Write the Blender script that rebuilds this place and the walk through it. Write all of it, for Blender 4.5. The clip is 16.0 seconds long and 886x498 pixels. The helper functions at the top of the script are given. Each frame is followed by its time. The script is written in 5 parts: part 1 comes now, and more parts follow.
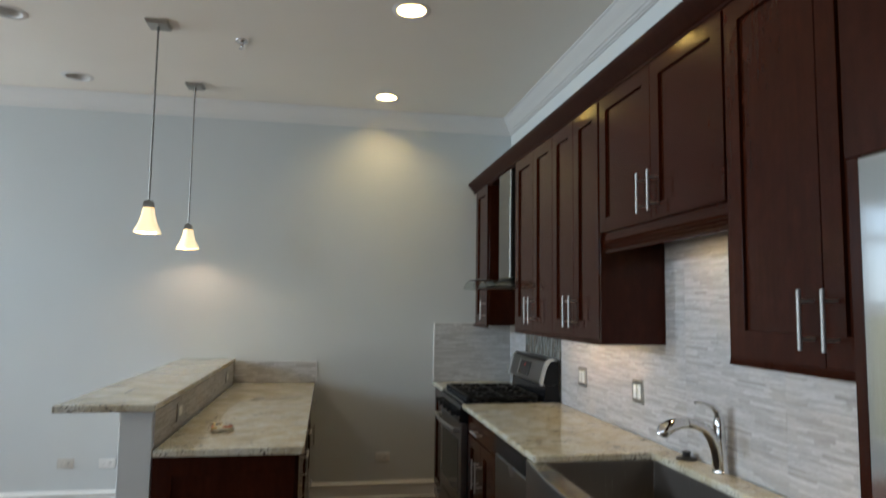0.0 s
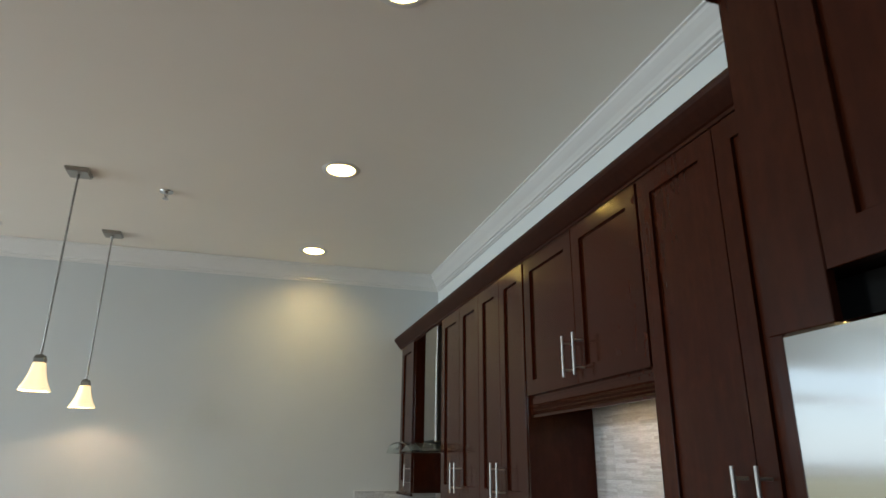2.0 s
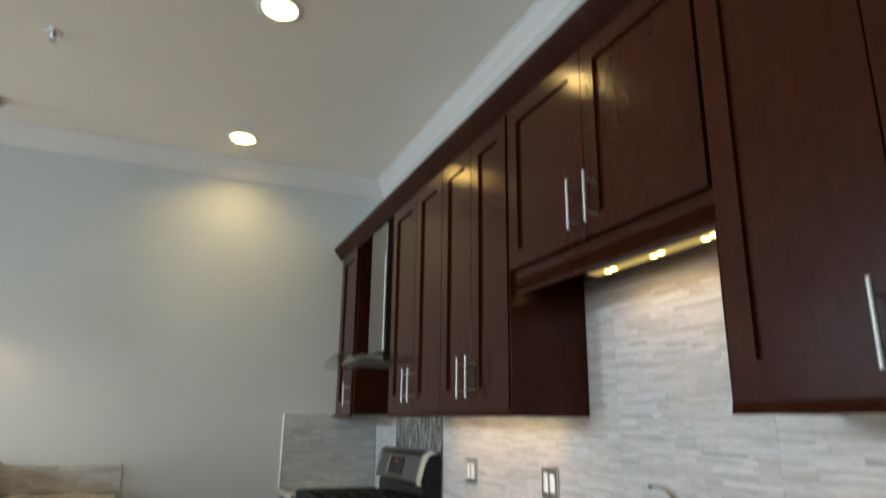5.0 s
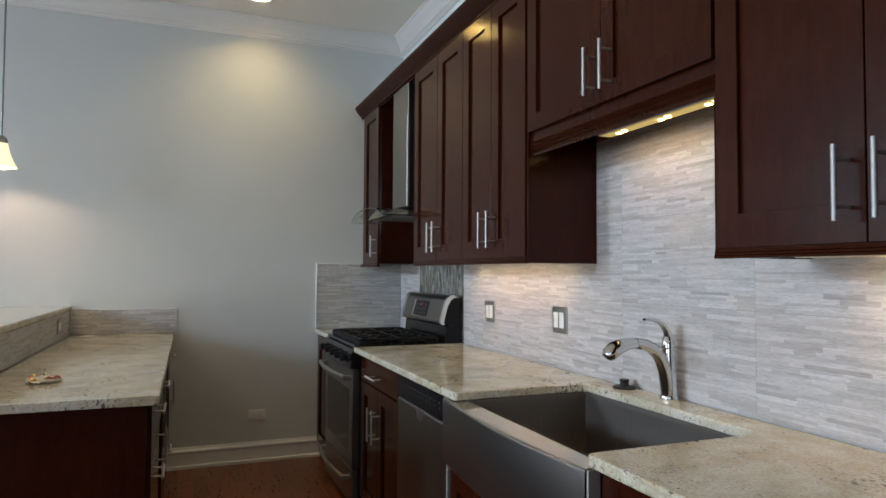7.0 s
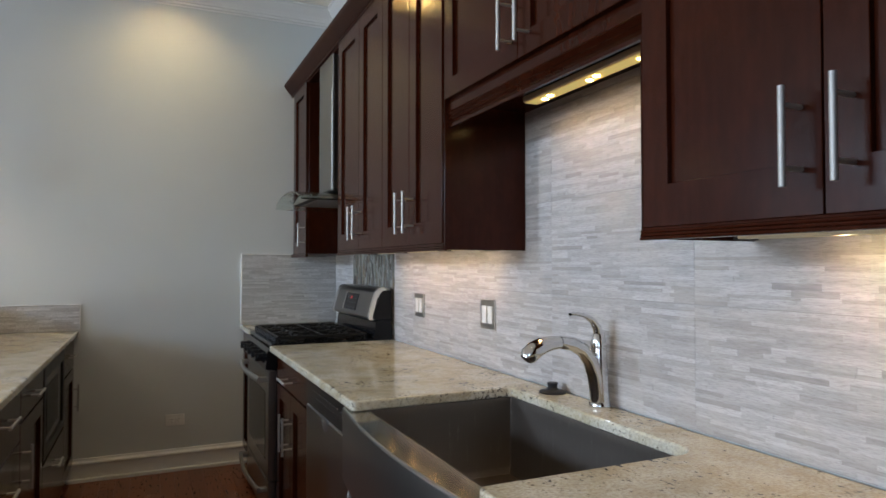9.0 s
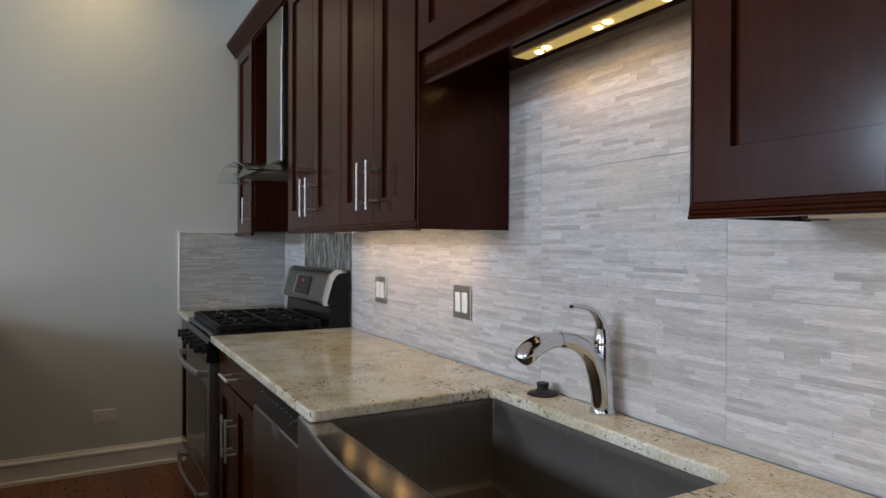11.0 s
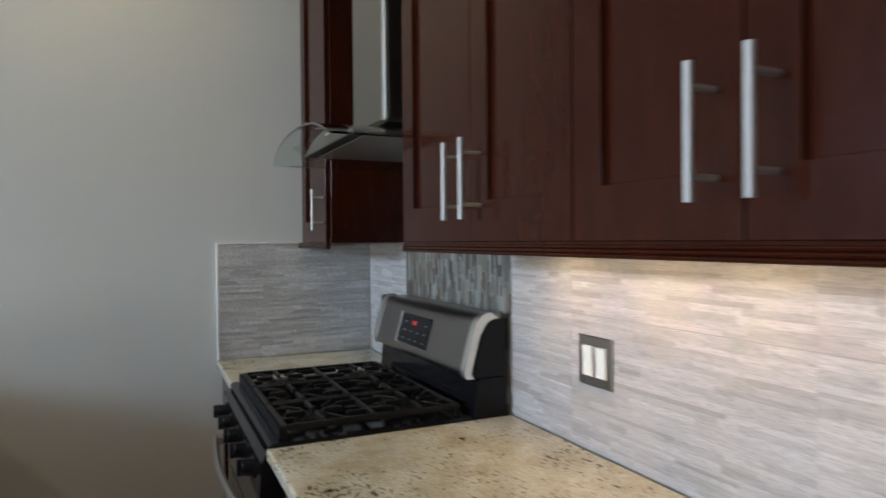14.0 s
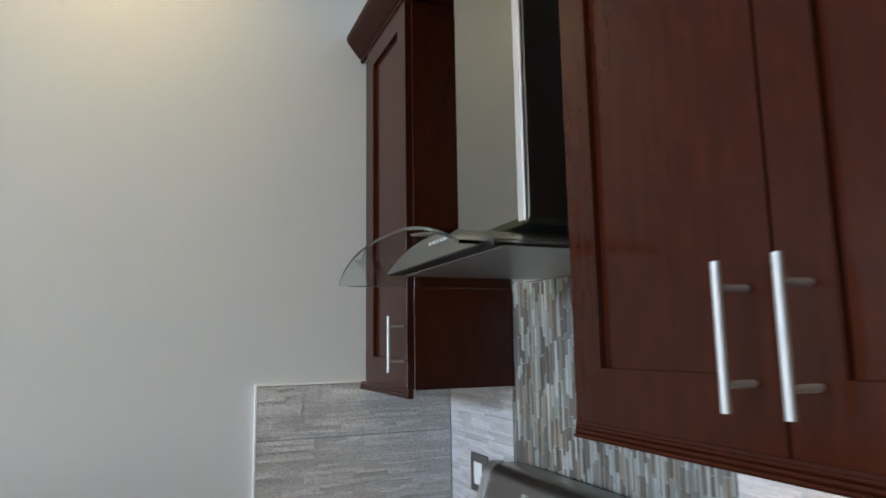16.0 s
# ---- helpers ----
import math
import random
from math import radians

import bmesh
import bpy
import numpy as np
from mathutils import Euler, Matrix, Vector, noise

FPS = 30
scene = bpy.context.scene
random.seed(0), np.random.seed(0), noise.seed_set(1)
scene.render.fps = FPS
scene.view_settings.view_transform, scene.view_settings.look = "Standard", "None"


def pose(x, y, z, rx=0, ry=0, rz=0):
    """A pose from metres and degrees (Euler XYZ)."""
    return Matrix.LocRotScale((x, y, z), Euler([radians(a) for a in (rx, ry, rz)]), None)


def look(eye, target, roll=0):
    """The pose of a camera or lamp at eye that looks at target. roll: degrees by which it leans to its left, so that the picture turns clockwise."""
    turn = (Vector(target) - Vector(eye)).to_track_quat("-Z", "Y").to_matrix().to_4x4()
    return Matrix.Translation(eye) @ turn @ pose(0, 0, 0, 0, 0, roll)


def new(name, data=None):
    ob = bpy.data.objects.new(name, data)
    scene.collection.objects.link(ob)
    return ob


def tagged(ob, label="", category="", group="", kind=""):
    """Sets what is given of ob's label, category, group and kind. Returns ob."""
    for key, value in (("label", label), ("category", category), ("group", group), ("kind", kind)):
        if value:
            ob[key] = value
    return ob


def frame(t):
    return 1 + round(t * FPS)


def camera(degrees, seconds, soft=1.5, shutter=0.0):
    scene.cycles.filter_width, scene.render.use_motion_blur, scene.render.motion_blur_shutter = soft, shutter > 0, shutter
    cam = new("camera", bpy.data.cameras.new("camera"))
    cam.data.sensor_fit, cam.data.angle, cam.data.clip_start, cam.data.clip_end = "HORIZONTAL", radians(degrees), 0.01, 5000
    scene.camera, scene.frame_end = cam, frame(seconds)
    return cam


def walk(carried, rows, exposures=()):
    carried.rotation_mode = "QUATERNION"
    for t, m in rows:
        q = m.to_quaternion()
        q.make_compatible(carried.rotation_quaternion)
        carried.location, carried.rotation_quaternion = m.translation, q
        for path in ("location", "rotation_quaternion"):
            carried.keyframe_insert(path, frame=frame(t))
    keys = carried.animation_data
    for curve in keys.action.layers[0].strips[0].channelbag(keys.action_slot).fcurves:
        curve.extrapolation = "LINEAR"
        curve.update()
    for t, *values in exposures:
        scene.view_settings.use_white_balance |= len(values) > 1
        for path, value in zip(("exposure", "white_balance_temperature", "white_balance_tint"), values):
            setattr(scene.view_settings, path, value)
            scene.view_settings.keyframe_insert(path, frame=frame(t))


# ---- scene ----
cam = camera(69.0, 16.0, shutter=0.5)
PATH = [
    (0, (0.063, 0.065, 1.526), (0.41, 2.026, 1.703), 0.8),
    (0.5, (0.057, 0.06, 1.602), (0.466, 1.984, 1.965), 0.8),
    (1, (0.077, 0.04, 1.636), (0.541, 1.911, 2.165), 0.6),
    (1.5, (0.068, 0.039, 1.634), (0.575, 1.872, 2.254), 0.5),
    (2, (0.099, 0.137, 1.574), (0.631, 1.957, 2.211), 0.5),
    (2.5, (0.198, 0.313, 1.593), (0.749, 2.128, 2.227), 0.5),
    (3, (0.226, 0.413, 1.632), (0.784, 2.218, 2.287), 0.6),
    (3.5, (0.172, 0.506, 1.649), (0.738, 2.285, 2.367), 0.9),
    (4, (0.059, 0.585, 1.612), (0.704, 2.318, 2.375), 1.0),
    (4.5, (0.084, 0.694, 1.465), (0.776, 2.416, 2.209), 1.2),
    (5, (0.187, 0.82, 1.341), (0.929, 2.602, 1.861), 0.7),
    (5.2, (0.235, 0.856, 1.317), (0.987, 2.663, 1.729), 0.4),
    (7.3, (0.053, 0.596, 1.331), (0.791, 2.454, 1.4), 0.2),
    (7.5, (0.062, 0.591, 1.34), (0.805, 2.446, 1.405), 0.1),
    (8, (0.162, 0.682, 1.321), (0.921, 2.531, 1.375), -0.0),
    (8.5, (0.29, 0.785, 1.332), (1.076, 2.624, 1.382), 0.0),
    (9, (0.378, 0.845, 1.316), (1.203, 2.666, 1.365), -0.0),
    (9.5, (0.42, 0.881, 1.313), (1.281, 2.685, 1.361), -0.1),
    (9.7, (0.407, 0.927, 1.315), (1.282, 2.725, 1.36), -0.1),
    (11.8, (0.554, 1.378, 1.35), (1.566, 3.102, 1.288), -0.1),
    (12, (0.606, 1.469, 1.383), (1.622, 3.191, 1.315), -0.3),
    (12.5, (0.66, 1.771, 1.384), (1.666, 3.499, 1.318), -0.3),
    (13, (0.659, 2.058, 1.406), (1.642, 3.799, 1.352), -0.3),
    (13.5, (0.702, 2.362, 1.386), (1.629, 4.133, 1.353), -0.2),
    (14, (0.669, 2.604, 1.392), (1.509, 4.419, 1.365), -0.5),
    (14.5, (0.539, 2.785, 1.453), (1.332, 4.621, 1.452), -0.6),
    (15, (0.482, 2.904, 1.517), (1.279, 4.734, 1.636), -0.5),
    (15.5, (0.612, 3.086, 1.536), (1.418, 4.902, 1.768), -0.4),
    (16, (0.693, 3.271, 1.508), (1.456, 5.097, 1.795), -0.9),
]
walk(cam, [(t, look(eye, target, roll)) for t, eye, target, roll in PATH],
     [(0.0, -0.18, 6600, 14), (1.5, -0.16, 6950, 13), (3.0, -0.01, 7000, 13), (4.5, 0.08, 6900, 12), (5.2, 0.06, 6750, 14), (7.5, 0.02, 6450, 18),
      (9.5, 0.02, 6450, 19), (12.0, -0.24, 6700, 20), (12.6, -0.27, 6800, 20), (14.0, 0.10, 6450, 18), (15.0, 0.26, 6450, 19), (16.0, 0.53, 6400, 19)])

# ---- world, window daylight, exposure ----
world = bpy.data.worlds.new("world")
scene.world = world
world.use_nodes = True
wn = world.node_tree.nodes
sky = wn.new("ShaderNodeTexSky")
sky.sky_type = 'NISHITA'
sky.sun_disc = False
sky.sun_elevation = radians(40)
sky.sun_rotation = radians(90)
wn["Background"].inputs["Strength"].default_value = 0.08
world.node_tree.links.new(sky.outputs[0], wn["Background"].inputs["Color"])

WARM = (1.0, 0.79, 0.38)
AMBER = (1.0, 0.70, 0.35)
SOFTWARM = (1.0, 0.80, 0.58)
COOL = (0.61, 0.82, 1.0)
SKY_WATTS, GROUND_WATTS, DOWN_WATTS, PUCK_WATTS, PEND_WATTS = 50.0, 62.0, 6.5, 0.36, 4.6
GROUNDC = (0.86, 0.95, 0.90)  # daylight off the ground outside


def lamp(name, kind, energy, color, at, size=0.1, size_y=None, aim=None, spread=None):
    data = bpy.data.lights.new(name, kind)
    data.energy, data.color = energy, color
    if kind == 'AREA':
        data.shape = 'RECTANGLE' if size_y else 'DISK'
        data.size = size
        if size_y:
            data.size_y = size_y
        if spread:
            data.spread = radians(spread)
    else:
        data.shadow_soft_size = size
    ob = new(name, data)
    ob.matrix_world = look(at, aim) if aim else Matrix.Translation(at)
    return ob


# rooms: right wall, far wall, left (window) wall, back wall, ceiling
XR, YF, XL, YB, ZC = 1.583, 5.346, -6.0, -4.5, 3.135
WINDOWS = [(-0.9, 0.0), (2.1, 3.0), (4.3, 5.2)]
GARDEN = (-5.75, -3.35, 0.25, 2.6)
WZ0, WSKY, WZ1 = 0.5, 2.2, 2.88  # sill, skyline, head
for wy0, wy1 in WINDOWS:  # first lamp dimmed, third raised, to balance daylight on the walls
    lamp("window_light", 'AREA', SKY_WATTS * (0.45 if wy0 < 0 else 1.0 if wy0 < 4 else 1.35), COOL, (XL - 0.16, (wy0 + wy1) / 2, (WSKY + WZ1) / 2),
         wy1 - wy0, WZ1 - WSKY, aim=(0, (wy0 + wy1) / 2, 0.5), spread=95)
    lamp("ground_light", 'AREA', GROUND_WATTS, GROUNDC, (XL - 0.50, (wy0 + wy1) / 2, 0.95), wy1 - wy0, 0.8, aim=(-2.2, (wy0 + wy1) / 2, ZC))

gx0, gx1, gz0, gz1 = GARDEN
lamp("window_light", 'AREA', 108 * 0.12, COOL, ((gx0 + gx1) / 2, YF + 0.14, 2.1), gx1 - gx0, 0.98, aim=((gx0 + gx1) / 2, 0, 2.1))
lamp("lawn_light", 'AREA', 108 * 0.055, (0.80, 0.92, 0.74), ((gx0 + gx1) / 2, YF + 0.14, 0.88), gx1 - gx0, 1.26, aim=((gx0 + gx1) / 2, 0, 0.88))

SOUTHW = (-5.3, -2.9, 0.5, 2.6)
lamp("window_light", 'AREA', 65.0, COOL, (-4.1, YB - 0.12, 1.55), 2.4, 2.1, aim=(-4.1, 0, 0.9))

# ---- materials ----


def nodes_of(name):
    m = bpy.data.materials.new(name)
    m.use_nodes = True
    nt = m.node_tree
    return m, nt, nt.nodes["Principled BSDF"]


def add(nt, kind, **values):
    n = nt.nodes.new(kind)
    for key, v in values.items():
        if key in n.inputs:
            n.inputs[key].default_value = v
    return n


def ramp(nt, src, stops, constant=False):
    r = nt.nodes.new("ShaderNodeValToRGB")
    if constant:
        r.color_ramp.interpolation = 'CONSTANT'
    els = r.color_ramp.elements
    while len(els) < len(stops):
        els.new(0.5)
    for e, (p, c) in zip(els, stops):
        e.position = p
        e.color = (*c, 1)
    nt.links.new(src, r.inputs[0])
    return r.outputs[0]


def coords(nt, scale=(1, 1, 1), shift=True):
    tc = nt.nodes.new("ShaderNodeTexCoord")
    mp = add(nt, "ShaderNodeMapping", Scale=scale)
    nt.links.new(tc.outputs["Object"], mp.inputs["Vector"])
    if shift:
        oi = nt.nodes.new("ShaderNodeObjectInfo")
        mul = nt.nodes.new("ShaderNodeVectorMath")
        mul.operation = 'SCALE'
        mul.inputs[0].default_value = (7.1, 3.3, 5.7)
        nt.links.new(oi.outputs["Random"], mul.inputs["Scale"])
        nt.links.new(mul.outputs[0], mp.inputs["Location"])
    return mp.outputs[0]


def noise_tex(nt, vec, scale, detail=3.0, rough=0.55):
    n = add(nt, "ShaderNodeTexNoise", Scale=scale, Detail=detail, Roughness=rough)
    nt.links.new(vec, n.inputs["Vector"])
    return n.outputs["Fac"]


def bump(nt, bsdf, height, strength, distance=0.002):
    b = add(nt, "ShaderNodeBump", Strength=strength, Distance=distance)
    nt.links.new(height, b.inputs["Height"])
    nt.links.new(b.outputs[0], bsdf.inputs["Normal"])


def mixc(nt, fac, a, b):
    m = nt.nodes.new("ShaderNodeMix")
    m.data_type = 'RGBA'
    nt.links.new(fac, m.inputs[0])
    for sock, v in ((m.inputs[6], a), (m.inputs[7], b)):
        if isinstance(v, tuple):
            sock.default_value = (*v, 1)
        else:
            nt.links.new(v, sock)
    return m.outputs[2]


def rangev(nt, src, lo, hi):
    r = add(nt, "ShaderNodeMapRange")
    r.inputs[3].default_value, r.inputs[4].default_value = lo, hi
    nt.links.new(src, r.inputs[0])
    return r.outputs[0]


def painted(name, c, rough=0.55, vary=0.04, bumps=0.12, scale=180):
    m, nt, b = nodes_of(name)
    v = coords(nt, shift=False)
    big = noise_tex(nt, v, 1.3, 4)
    lo = tuple(x * (1 - vary) for x in c)
    hi = tuple(min(1, x * (1 + vary)) for x in c)
    nt.links.new(ramp(nt, big, [(0.3, lo), (0.7, hi)]), b.inputs["Base Color"])
    fine = noise_tex(nt, v, scale, 3)
    nt.links.new(rangev(nt, fine, rough - 0.06, rough + 0.06), b.inputs["Roughness"])
    bump(nt, b, fine, bumps, 0.001)
    return m


def wood(name, dark, light, rough=0.3, stretch=(9, 9, 0.9), spec=0.2):
    m, nt, b = nodes_of(name)
    v = coords(nt, stretch)
    g = noise_tex(nt, v, 5, 8, 0.62)
    blotch = noise_tex(nt, coords(nt, (1, 1, 0.45)), 2.6, 2, 0.5)
    base = ramp(nt, g, [(0.30, dark), (0.55, tuple((a + b_) / 2 for a, b_ in zip(dark, light))), (0.75, light)])
    col = mixc(nt, ramp(nt, blotch, [(0.25, (0.42, 0.42, 0.42)), (0.75, (0, 0, 0))]), base, tuple(x * 0.55 for x in dark))
    figure = noise_tex(nt, coords(nt, (4, 4, 2.2)), 6, 3, 0.6)
    col = mixc(nt, ramp(nt, figure, [(0.46, (0, 0, 0)), (0.78, (0.28, 0.28, 0.28))]), col, tuple(x * 1.5 for x in light))
    nt.links.new(col, b.inputs["Base Color"])
    b.inputs["Specular IOR Level"].default_value = spec
    fine = noise_tex(nt, coords(nt, (60, 60, 4)), 6, 4)
    nt.links.new(rangev(nt, fine, rough - 0.03, rough + 0.05), b.inputs["Roughness"])
    return m


def metal(name, c, rough, brushed=None, dirt=0.06):
    m, nt, b = nodes_of(name)
    b.inputs["Metallic"].default_value = 1.0
    b.inputs["Base Color"].default_value = (*c, 1)
    big = noise_tex(nt, coords(nt), 7, 4)
    nt.links.new(rangev(nt, big, max(0.02, rough - dirt), rough + dirt), b.inputs["Roughness"])
    if brushed:
        bump(nt, b, noise_tex(nt, coords(nt, brushed), 40, 2), 0.03, 0.0004)
    return m


def plain(name, c, rough=0.4, coat=0.0, scale=300, bumps=0.05, spec=0.5):
    m, nt, b = nodes_of(name)
    v = coords(nt)
    n = noise_tex(nt, v, 9, 4)
    nt.links.new(ramp(nt, n, [(0.3, tuple(x * 0.9 for x in c)), (0.7, tuple(min(1, x * 1.08) for x in c))]), b.inputs["Base Color"])
    nt.links.new(rangev(nt, n, rough * 0.8, rough * 1.2), b.inputs["Roughness"])
    b.inputs["Coat Weight"].default_value = coat
    b.inputs["Specular IOR Level"].default_value = spec
    bump(nt, b, noise_tex(nt, v, scale, 2), bumps, 0.0006)
    return m


def glow(name, c, strength):
    m, nt, b = nodes_of(name)
    b.inputs["Base Color"].default_value = (*c, 1)
    b.inputs["Emission Color"].default_value = (*c, 1)
    b.inputs["Emission Strength"].default_value = strength
    return m


def granite_mat():
    m, nt, b = nodes_of("granite")
    v = coords(nt, shift=False)
    cloud = noise_tex(nt, v, 6.5, 7, 0.65)
    base = ramp(nt, cloud, [(0.30, (0.395, 0.335, 0.22)), (0.44, (0.525, 0.475, 0.345)), (0.56, (0.61, 0.58, 0.47)), (0.72, (0.70, 0.695, 0.63))])
    grain = noise_tex(nt, v, 130, 4, 0.7)
    col = mixc(nt, ramp(nt, grain, [(0.42, (0, 0, 0)), (0.66, (0.6, 0.6, 0.6))]), base, (0.25, 0.20, 0.15))
    quartz = noise_tex(nt, v, 36, 5, 0.65)
    col = mixc(nt, ramp(nt, quartz, [(0.56, (0, 0, 0)), (0.72, (0.55, 0.55, 0.55))]), col, (0.64, 0.63, 0.60))
    where = noise_tex(nt, v, 6.0, 4, 0.6)
    grey = noise_tex(nt, coords(nt, (1.0, 0.7, 1.0), False), 24, 6, 0.7)
    col = mixc(nt, ramp(nt, grey, [(0.64, (0, 0, 0)), (0.73, (0.55, 0.55, 0.55))]), col, (0.22, 0.19, 0.165))
    for scale, lo, hi in ((95, 0.584, 0.618), (46, 0.622, 0.652)):
        speck = noise_tex(nt, coords(nt, (1.0, 0.62, 1.0), False), scale, 4, 0.62)
        mul = nt.nodes.new("ShaderNodeMath")
        mul.operation = 'MULTIPLY'
        nt.links.new(speck, mul.inputs[0])
        nt.links.new(rangev(nt, where, 0.62, 1.30), mul.inputs[1])
        col = mixc(nt, ramp(nt, mul.outputs[0], [(lo, (0, 0, 0)), (hi, (0.88, 0.88, 0.88))]), col, (0.05, 0.04, 0.04))
    nt.links.new(col, b.inputs["Base Color"])
    nt.links.new(rangev(nt, grain, 0.06, 0.15), b.inputs["Roughness"])
    bump(nt, b, grain, 0.02, 0.0004)
    return m


def chip_mat(name, stops, rough, scale=(30, 3, 30), constant=False, bumps=0.35, fine=False):
    """Stone or glass pieces: each loose piece of a mesh has its own tone."""
    m, nt, b = nodes_of(name)
    geo = nt.nodes.new("ShaderNodeNewGeometry")
    tone = ramp(nt, geo.outputs["Random Per Island"], stops, constant)
    v = coords(nt, scale)
    n = noise_tex(nt, v, 4, 5, 0.6)
    hsv = nt.nodes.new("ShaderNodeHueSaturation")
    nt.links.new(tone, hsv.inputs["Color"])
    nt.links.new(rangev(nt, n, 0.66, 1.36), hsv.inputs["Value"])
    col = hsv.outputs[0]
    if fine:
        pits = noise_tex(nt, coords(nt, (90, 14, 130)), 3.4, 4, 0.7)
        col = mixc(nt, ramp(nt, pits, [(0.36, (0.5, 0.5, 0.5)), (0.53, (0, 0, 0))]), col, (0.22, 0.205, 0.195))
        warm = noise_tex(nt, coords(nt, (1, 1, 1)), 5.0, 3, 0.5)
        col = mixc(nt, ramp(nt, warm, [(0.45, (0, 0, 0)), (0.75, (0.35, 0.35, 0.35))]), col, (0.52, 0.455, 0.385))
    nt.links.new(col, b.inputs["Base Color"])
    b.inputs["Roughness"].default_value = rough
    bump(nt, b, pits if fine else n, bumps, 0.0012)
    return m


def rough_stone():
    """Split stone face: courses of their own tone, crumbly along their length."""
    m, nt, b = nodes_of("rough_split_stone")
    chips = noise_tex(nt, coords(nt, (0.9, 0.9, 1.4)), 125, 5, 0.72)
    geo = nt.nodes.new("ShaderNodeNewGeometry")
    base = ramp(nt, geo.outputs["Random Per Island"], [(0.0, (0.46, 0.445, 0.425)), (0.5, (0.58, 0.565, 0.55)), (1.0, (0.70, 0.69, 0.675))])
    col = mixc(nt, ramp(nt, chips, [(0.36, (0.62, 0.62, 0.62)), (0.52, (0, 0, 0))]), base, (0.27, 0.255, 0.24))
    nt.links.new(col, b.inputs["Base Color"])
    b.inputs["Roughness"].default_value = 0.75
    bump(nt, b, chips, 0.9, 0.006)
    return m


def floor_mat():
    m, nt, b = nodes_of("floor_wood")
    oi = nt.nodes.new("ShaderNodeObjectInfo")
    geo = nt.nodes.new("ShaderNodeNewGeometry")
    s = nt.nodes.new("ShaderNodeMath")
    s.operation = 'ADD'
    nt.links.new(oi.outputs["Random"], s.inputs[0])
    nt.links.new(geo.outputs["Random Per Island"], s.inputs[1])
    fr = nt.nodes.new("ShaderNodeMath")
    fr.operation = 'FRACT'
    nt.links.new(s.outputs[0], fr.inputs[0])
    tone = ramp(nt, fr.outputs[0], [(0, (0.135, 0.036, 0.013)), (0.5, (0.17, 0.049, 0.017)), (1, (0.205, 0.064, 0.023))])
    g = noise_tex(nt, coords(nt, (14, 1.2, 14)), 6, 7, 0.6)
    hsv = nt.nodes.new("ShaderNodeHueSaturation")
    nt.links.new(tone, hsv.inputs["Color"])
    nt.links.new(rangev(nt, g, 0.6, 1.3), hsv.inputs["Value"])
    nt.links.new(hsv.outputs[0], b.inputs["Base Color"])
    nt.links.new(rangev(nt, g, 0.22, 0.36), b.inputs["Roughness"])
    bump(nt, b, g, 0.08, 0.0008)
    return m


WALL = painted("wall_paint", (0.578, 0.60, 0.590), 0.55, 0.02, 0.15, 220)
CEIL = painted("ceiling_paint", (0.86, 0.82, 0.745), 0.8, 0.015, 0.12, 150)
# White paint of the east crown, darkened for the weaker daylight on it
CROWNDIM = painted("crown_paint_shaded", (0.55, 0.54, 0.52), 0.4, 0.02, 0.03, 90)
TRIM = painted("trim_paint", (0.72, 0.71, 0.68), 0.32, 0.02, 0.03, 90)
CAB = wood("cabinet_wood", (0.027, 0.0054, 0.0022), (0.040, 0.0089, 0.0035), 0.16, spec=0.17)
# Cabinet wood again, darkened and roughened to keep lamp highlights off the cornice
CABDULL = wood("cabinet_wood_dulled", (0.022, 0.0045, 0.0019), (0.033, 0.0074, 0.0030), 0.42, spec=0.10)
CABIN = wood("cabinet_inside", (0.018, 0.006, 0.004), (0.028, 0.009, 0.006), 0.45)
GRANITE = granite_mat()
STONE = chip_mat("split_stone", [(0.0, (0.305, 0.285, 0.275)), (0.2, (0.375, 0.357, 0.350)), (0.6, (0.440, 0.426, 0.424)), (1.0, (0.505, 0.495, 0.497))], 0.55, bumps=0.45, fine=True)
ROUGHSTONE = rough_stone()
GLASSTILE = chip_mat("mosaic_sticks", [(0.0, (0.089, 0.083, 0.070)), (0.16, (0.191, 0.200, 0.178)), (0.34, (0.111, 0.092, 0.076)), (0.5, (0.242, 0.246, 0.230)),
                                      (0.66, (0.140, 0.136, 0.126)), (0.8, (0.183, 0.153, 0.119)), (0.92, (0.297, 0.293, 0.276))], 0.16, (12, 12, 3), True, 0.12)
GROUT = painted("grout", (0.33, 0.32, 0.31), 0.85, 0.05, 0.3, 400)
STEEL = metal("stainless_steel", (0.42, 0.41, 0.39), 0.36, (1, 1, 26), 0.015)
FRIDGE = metal("fridge_steel", (0.47, 0.465, 0.46), 0.085, (3, 3, 0.06), 0.02)
CHIMNEY = metal("chimney_steel", (0.25, 0.243, 0.222), 0.30, (1, 1, 26), 0.015)
STEELV = metal("stainless_brushed_dark", (0.30, 0.29, 0.28), 0.30, (1, 26, 1), 0.015)
